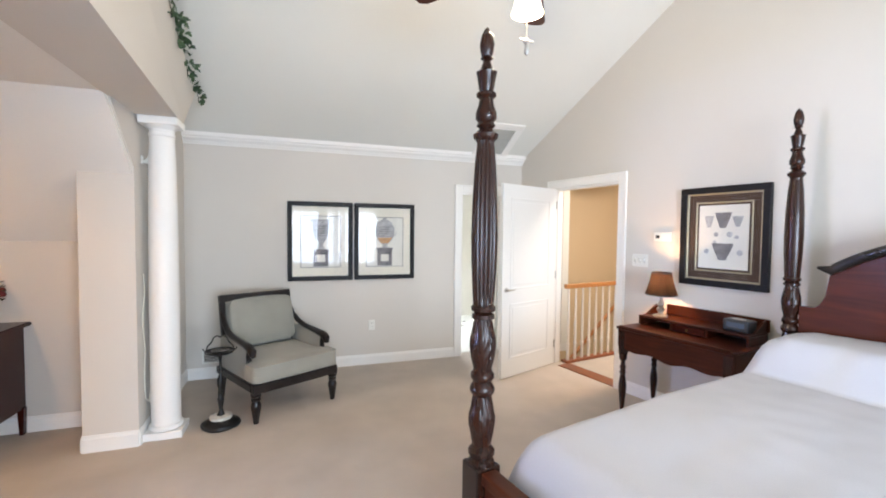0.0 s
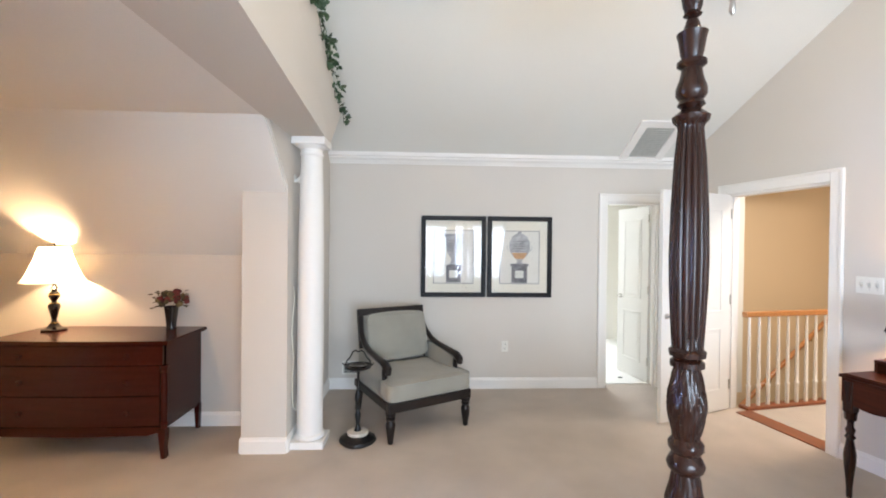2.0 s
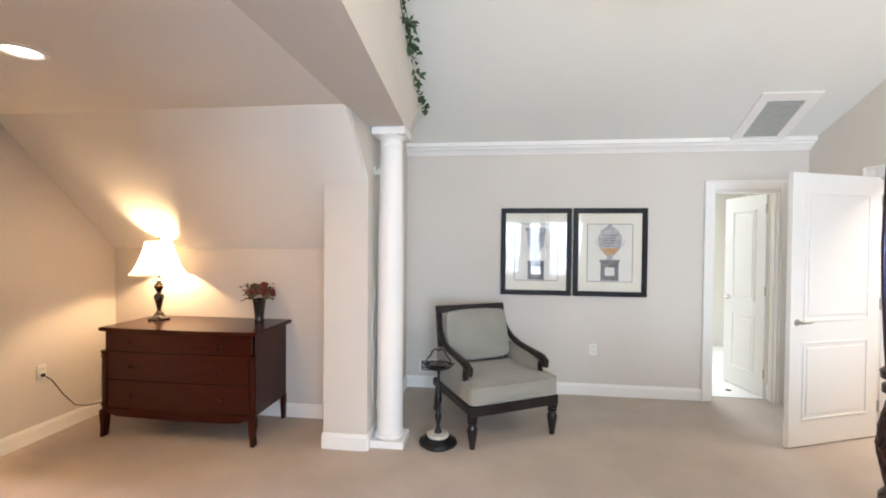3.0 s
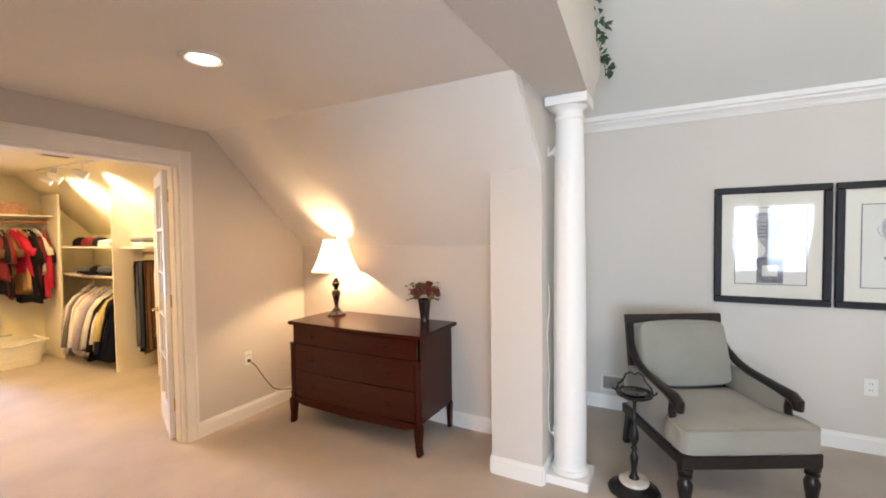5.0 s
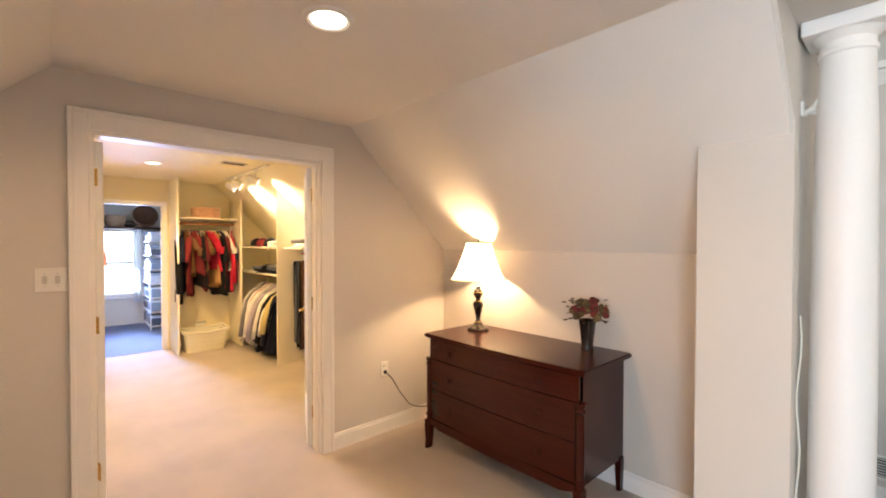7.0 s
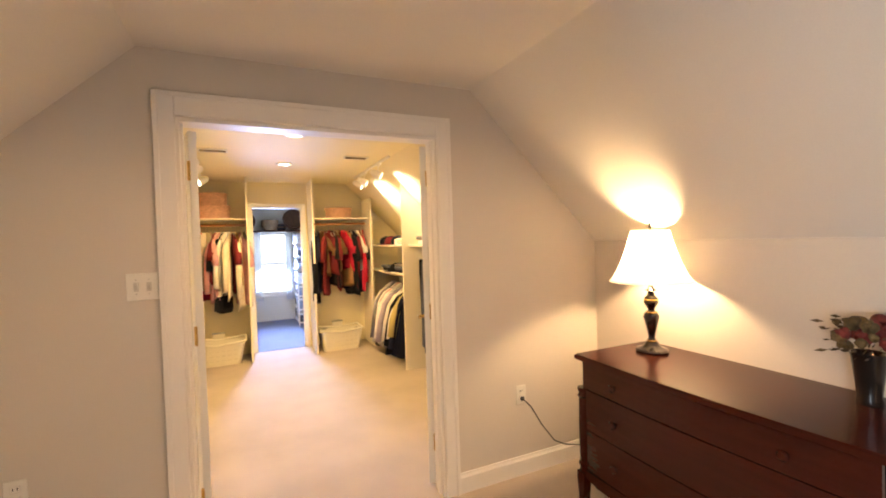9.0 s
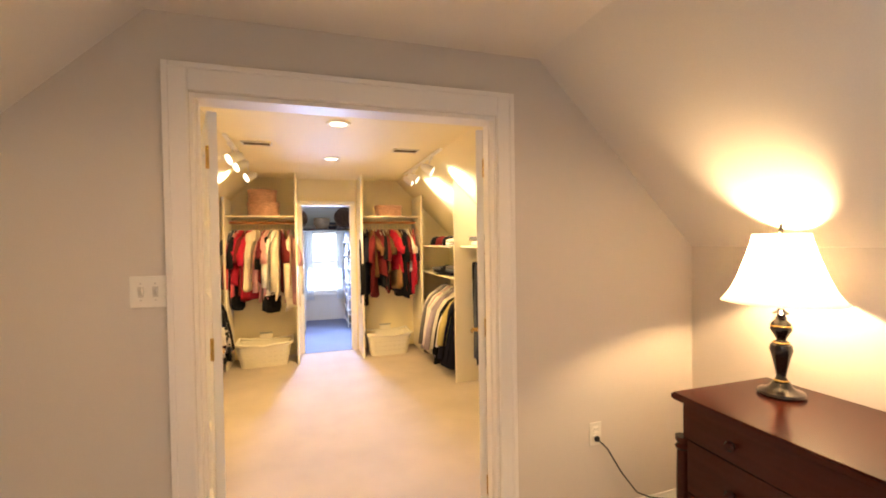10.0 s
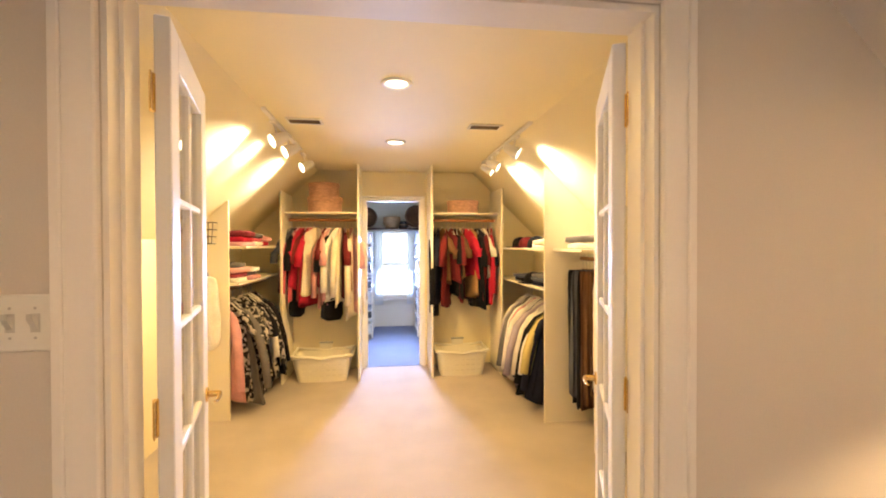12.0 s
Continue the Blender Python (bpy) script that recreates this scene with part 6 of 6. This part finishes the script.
wire_basket(0.90, 1.47, 0.17, 0.17)
bag = thing("hanging_bag", pose(-5.795, 0.90, 1.24), "pale patterned cloth bag hung from a hook", "bag")
bm = soft(0.0, 0.09, -0.09, 0.09, -0.62, -0.05, 6, 0.02)
for v in bm.verts:
    v.co += Vector((0.012 * noise.noise(v.co * 12), 0.02 * noise.noise(v.co * 8 + Vector((3, 0, 0))), 0))
part("bag", bm, CLOTHS["white"], bag, smooth=2)
part("strap", tube([(0.04, -0.05, -0.06), (0.03, -0.01, 0.0), (0.04, 0.05, -0.06)], 0.006, 6), CLOTHS["black"], bag)
part("hook", tube([(0, 0, -0.01), (0.03, 0, -0.015), (0.04, 0, 0.015)], 0.006, 6), IRON, bag)

# ---- track lights and ceiling vents of the closet ----
for side, y, xa, xb, heads in TRACKS:
    t = thing("track_light", pose(0, y, 2.324), "white ceiling track with three lit spotlights", "light", "closet track lights")
    part("track", box(xa, xb, -0.016, 0.016, -0.02, 0, 0.003), TRIM, t)
    for eye, aim, s in SPOTS:
        if s != side:
            continue
        p = eye - Vector((0, y, 2.324))
        part("adapter", box(p.x - 0.05, p.x + 0.05, -0.018, 0.018, -0.04, -0.0205, 0.003), TRIM, t)
        part("stem", tube([(p.x, 0, -0.02), (p.x, p.y * 0.6, p.z + 0.03), tuple(p)], 0.007, 8), TRIM, t, smooth=True)
        d = (aim - eye).normalized()
        head = part("head", lathe([(0.022, -0.07), (0.034, -0.05), (0.042, 0.0), (0.050, 0.055), (0.046, 0.055), (0.038, 0.0), (0.02, -0.04)], 20), TRIM, t, smooth=True, m=Matrix.Translation(p) @ Vector((0, 0, 1)).rotation_difference(d).to_matrix().to_4x4())
        part("lamp_face", lathe([(0.040, 0.036), (0.040, 0.040)], 18), LENS, head)
for y in (1.80, 3.08):
    grille("ceiling_vent", pose(-5.16, y, 2.324, 90, 0, 90), 0.24, 0.13, 5, "dark louvred ceiling vent in the closet", slat=VENT_SLAT)

# ---- far storage room ----
tagged(link("backdrop_daylight", box(-11.55, -11.5, -0.5, 5.5, -1.5, 4.0), glow("daylight_beyond_window", (0.80, 0.90, 1.0), 2.4)), "bright overcast daylight beyond the window", kind="structure")
w = tagged(thing("window_3", pose(-9.76, 2.12, 0.50), "white double-hung window with a sheer curtain", "window"), kind="structure")
bm = bmesh.new()
for a in ((0, 0.06, 0, 1.22), (0.68, 0.74, 0, 1.22), (0.06, 0.68, 0, 0.06), (0.06, 0.68, 1.16, 1.22), (0.06, 0.68, 0.585, 0.625)):
    box(-0.02, 0.02, a[0], a[1], a[2], a[3], bm=bm)
part("window_frame", bm, TRIM, w)
part("window_sill", box(0.0, 0.12, -0.05, 0.79, -0.03, 0.0, 0.005), TRIM, w)
for k in range(2):
    part("pane", box(-0.003, 0.003, 0.06, 0.68, 0.06 + 0.565 * k, 0.585 + 0.575 * k), GLASS, w).visible_shadow = False
for y0, y1 in ((2.02, 2.12), (2.86, 2.96)):
    struct("trim_window", box(-9.70, -9.68, y0, y1, 0.4, 1.80), TRIM)
struct("trim_window_head", box(-9.70, -9.68, 2.02, 2.96, 1.72, 1.80), TRIM)
SHEER = cloth_shade("sheer_curtain", (0.80, 0.84, 0.90), 0.7)
def curtain(y0, y1):
    c = thing("curtain", pose(-9.64, y0, 0.40), "sheer white curtain gathered beside the window", "curtain", "window curtains")
    bm = bmesh.new()
    n, W = 30, y1 - y0
    a = [bm.verts.new((0.018 * math.sin(k * 1.3), W * k / n, 0.0)) for k in range(n + 1)]
    b = [bm.verts.new((0.012 * math.sin(k * 1.3), W * k / n, 1.30)) for k in range(n + 1)]
    for k in range(n):
        bm.faces.new((a[k], a[k + 1], b[k + 1], b[k]))
    part("cloth", bm, SHEER, c, smooth=2)
curtain(2.06, 2.29)
curtain(2.71, 2.94)
tagged(link("curtain_rod", tube([(-9.64, 1.95, 1.705), (-9.64, 3.03, 1.705)], 0.009, 8), TRIM, smooth=True), "thin white curtain rod over the window", "rod")
tagged(link("hat_shelf", box(-9.695, -9.30, 1.45, 3.55, 1.71, 1.735, 0.003), MAHOGANY), "dark wood shelf over the window", "shelf")
STRAW = [surface("straw_" + n, c, 0.85, vary=0.3, grain=70, big=16, bump=0.7, bump_dist=0.004) for n, c in (("brown", (0.11, 0.055, 0.03)), ("tan", (0.34, 0.22, 0.12)), ("dark", (0.03, 0.025, 0.03)))]
def straw_basket(y, r, h, mat, label, tilt=0):
    b = thing("straw_basket", pose(-9.48, y, 1.736 + (r * 0.98 if tilt else 0), 0, tilt), label, "basket", "baskets over the window")
    part("body", lathe([(r * 0.7, 0), (r, h * 0.4), (r * 0.98, h * 0.95), (r * 0.9, h), (r * 0.85, h * 0.5), (r * 0.5, 0.02)], 28), mat, b, smooth=True)
    part("band", lathe([(r * 0.96, h * 0.42), (r * 1.02, h * 0.45), (r * 1.02, h * 0.55), (r * 0.96, h * 0.58)], 28, close=False), STRAW[1], b)
straw_basket(2.03, 0.17, 0.12, STRAW[0], "dark brown straw hat standing on edge on the shelf", 78)
straw_basket(2.45, 0.15, 0.20, STRAW[1], "tan woven basket on the dark shelf")
straw_basket(2.86, 0.19, 0.14, STRAW[0], "brown woven basket tipped on the dark shelf", 78)
straw_basket(2.64, 0.09, 0.12, STRAW[2], "small dark basket on the shelf")
# flush light
f = thing("flush_light", pose(-8.5, 2.45, 2.26), "small lit flush ceiling light", "light")
part("globe", lathe([(0.10, 0), (0.095, -0.04), (0.05, -0.075), (0.01, -0.08)], 24), LENS, f, smooth=True)
# storage racks with clear boxes
BINS = [surface("storage_bin_" + n, c, 0.25, vary=0.15, grain=30, big=14, bump=0.05) for n, c in (("clear", (0.62, 0.66, 0.74)), ("grey", (0.36, 0.40, 0.48)), ("blue", (0.22, 0.28, 0.40)), ("dark", (0.06, 0.07, 0.10)))]
for side, y in ((-1, 1.95), (1, 3.02)):
    rk = thing("storage_rack", pose(-9.62, y, 0.004), "white wire rack holding clear storage boxes", "rack", "storage racks")
    for x in (0.0, 0.85):
        for yy in (-0.18, 0.18):
            part("post", tube([(x, yy, 0), (x, yy, 1.62)], 0.011, 6), TRIM, rk)
    for k in range(7):
        part("shelf", box(-0.01, 0.86, -0.19, 0.19, 0.06 + 0.235 * k, 0.072 + 0.235 * k), TRIM, rk)
    rng = random.Random(8 + side)
    for k in range(7):
        for x0 in (0.02, 0.30, 0.58):
            hh = rng.uniform(0.12, 0.19)
            bx = thing("storage_box", pose(-9.62 + x0, y, 0.0765 + 0.235 * k), "lidded plastic storage box on the rack", "box", "storage boxes")
            part("tub", box(0, 0.25, -0.165, 0.165, 0, hh * 0.82, 0.008), BINS[rng.choice((0, 0, 1, 2, 3))], bx)
            part("lid", box(-0.004, 0.254, -0.17, 0.17, hh * 0.82, hh, 0.006), BINS[rng.choice((0, 0, 0, 1))], bx)
casing("back_door", 0.66, 1.99, pose(-7.2, 2.11, 0, 0, 0, 90), depth=0.10, cw=0.045, both=False)
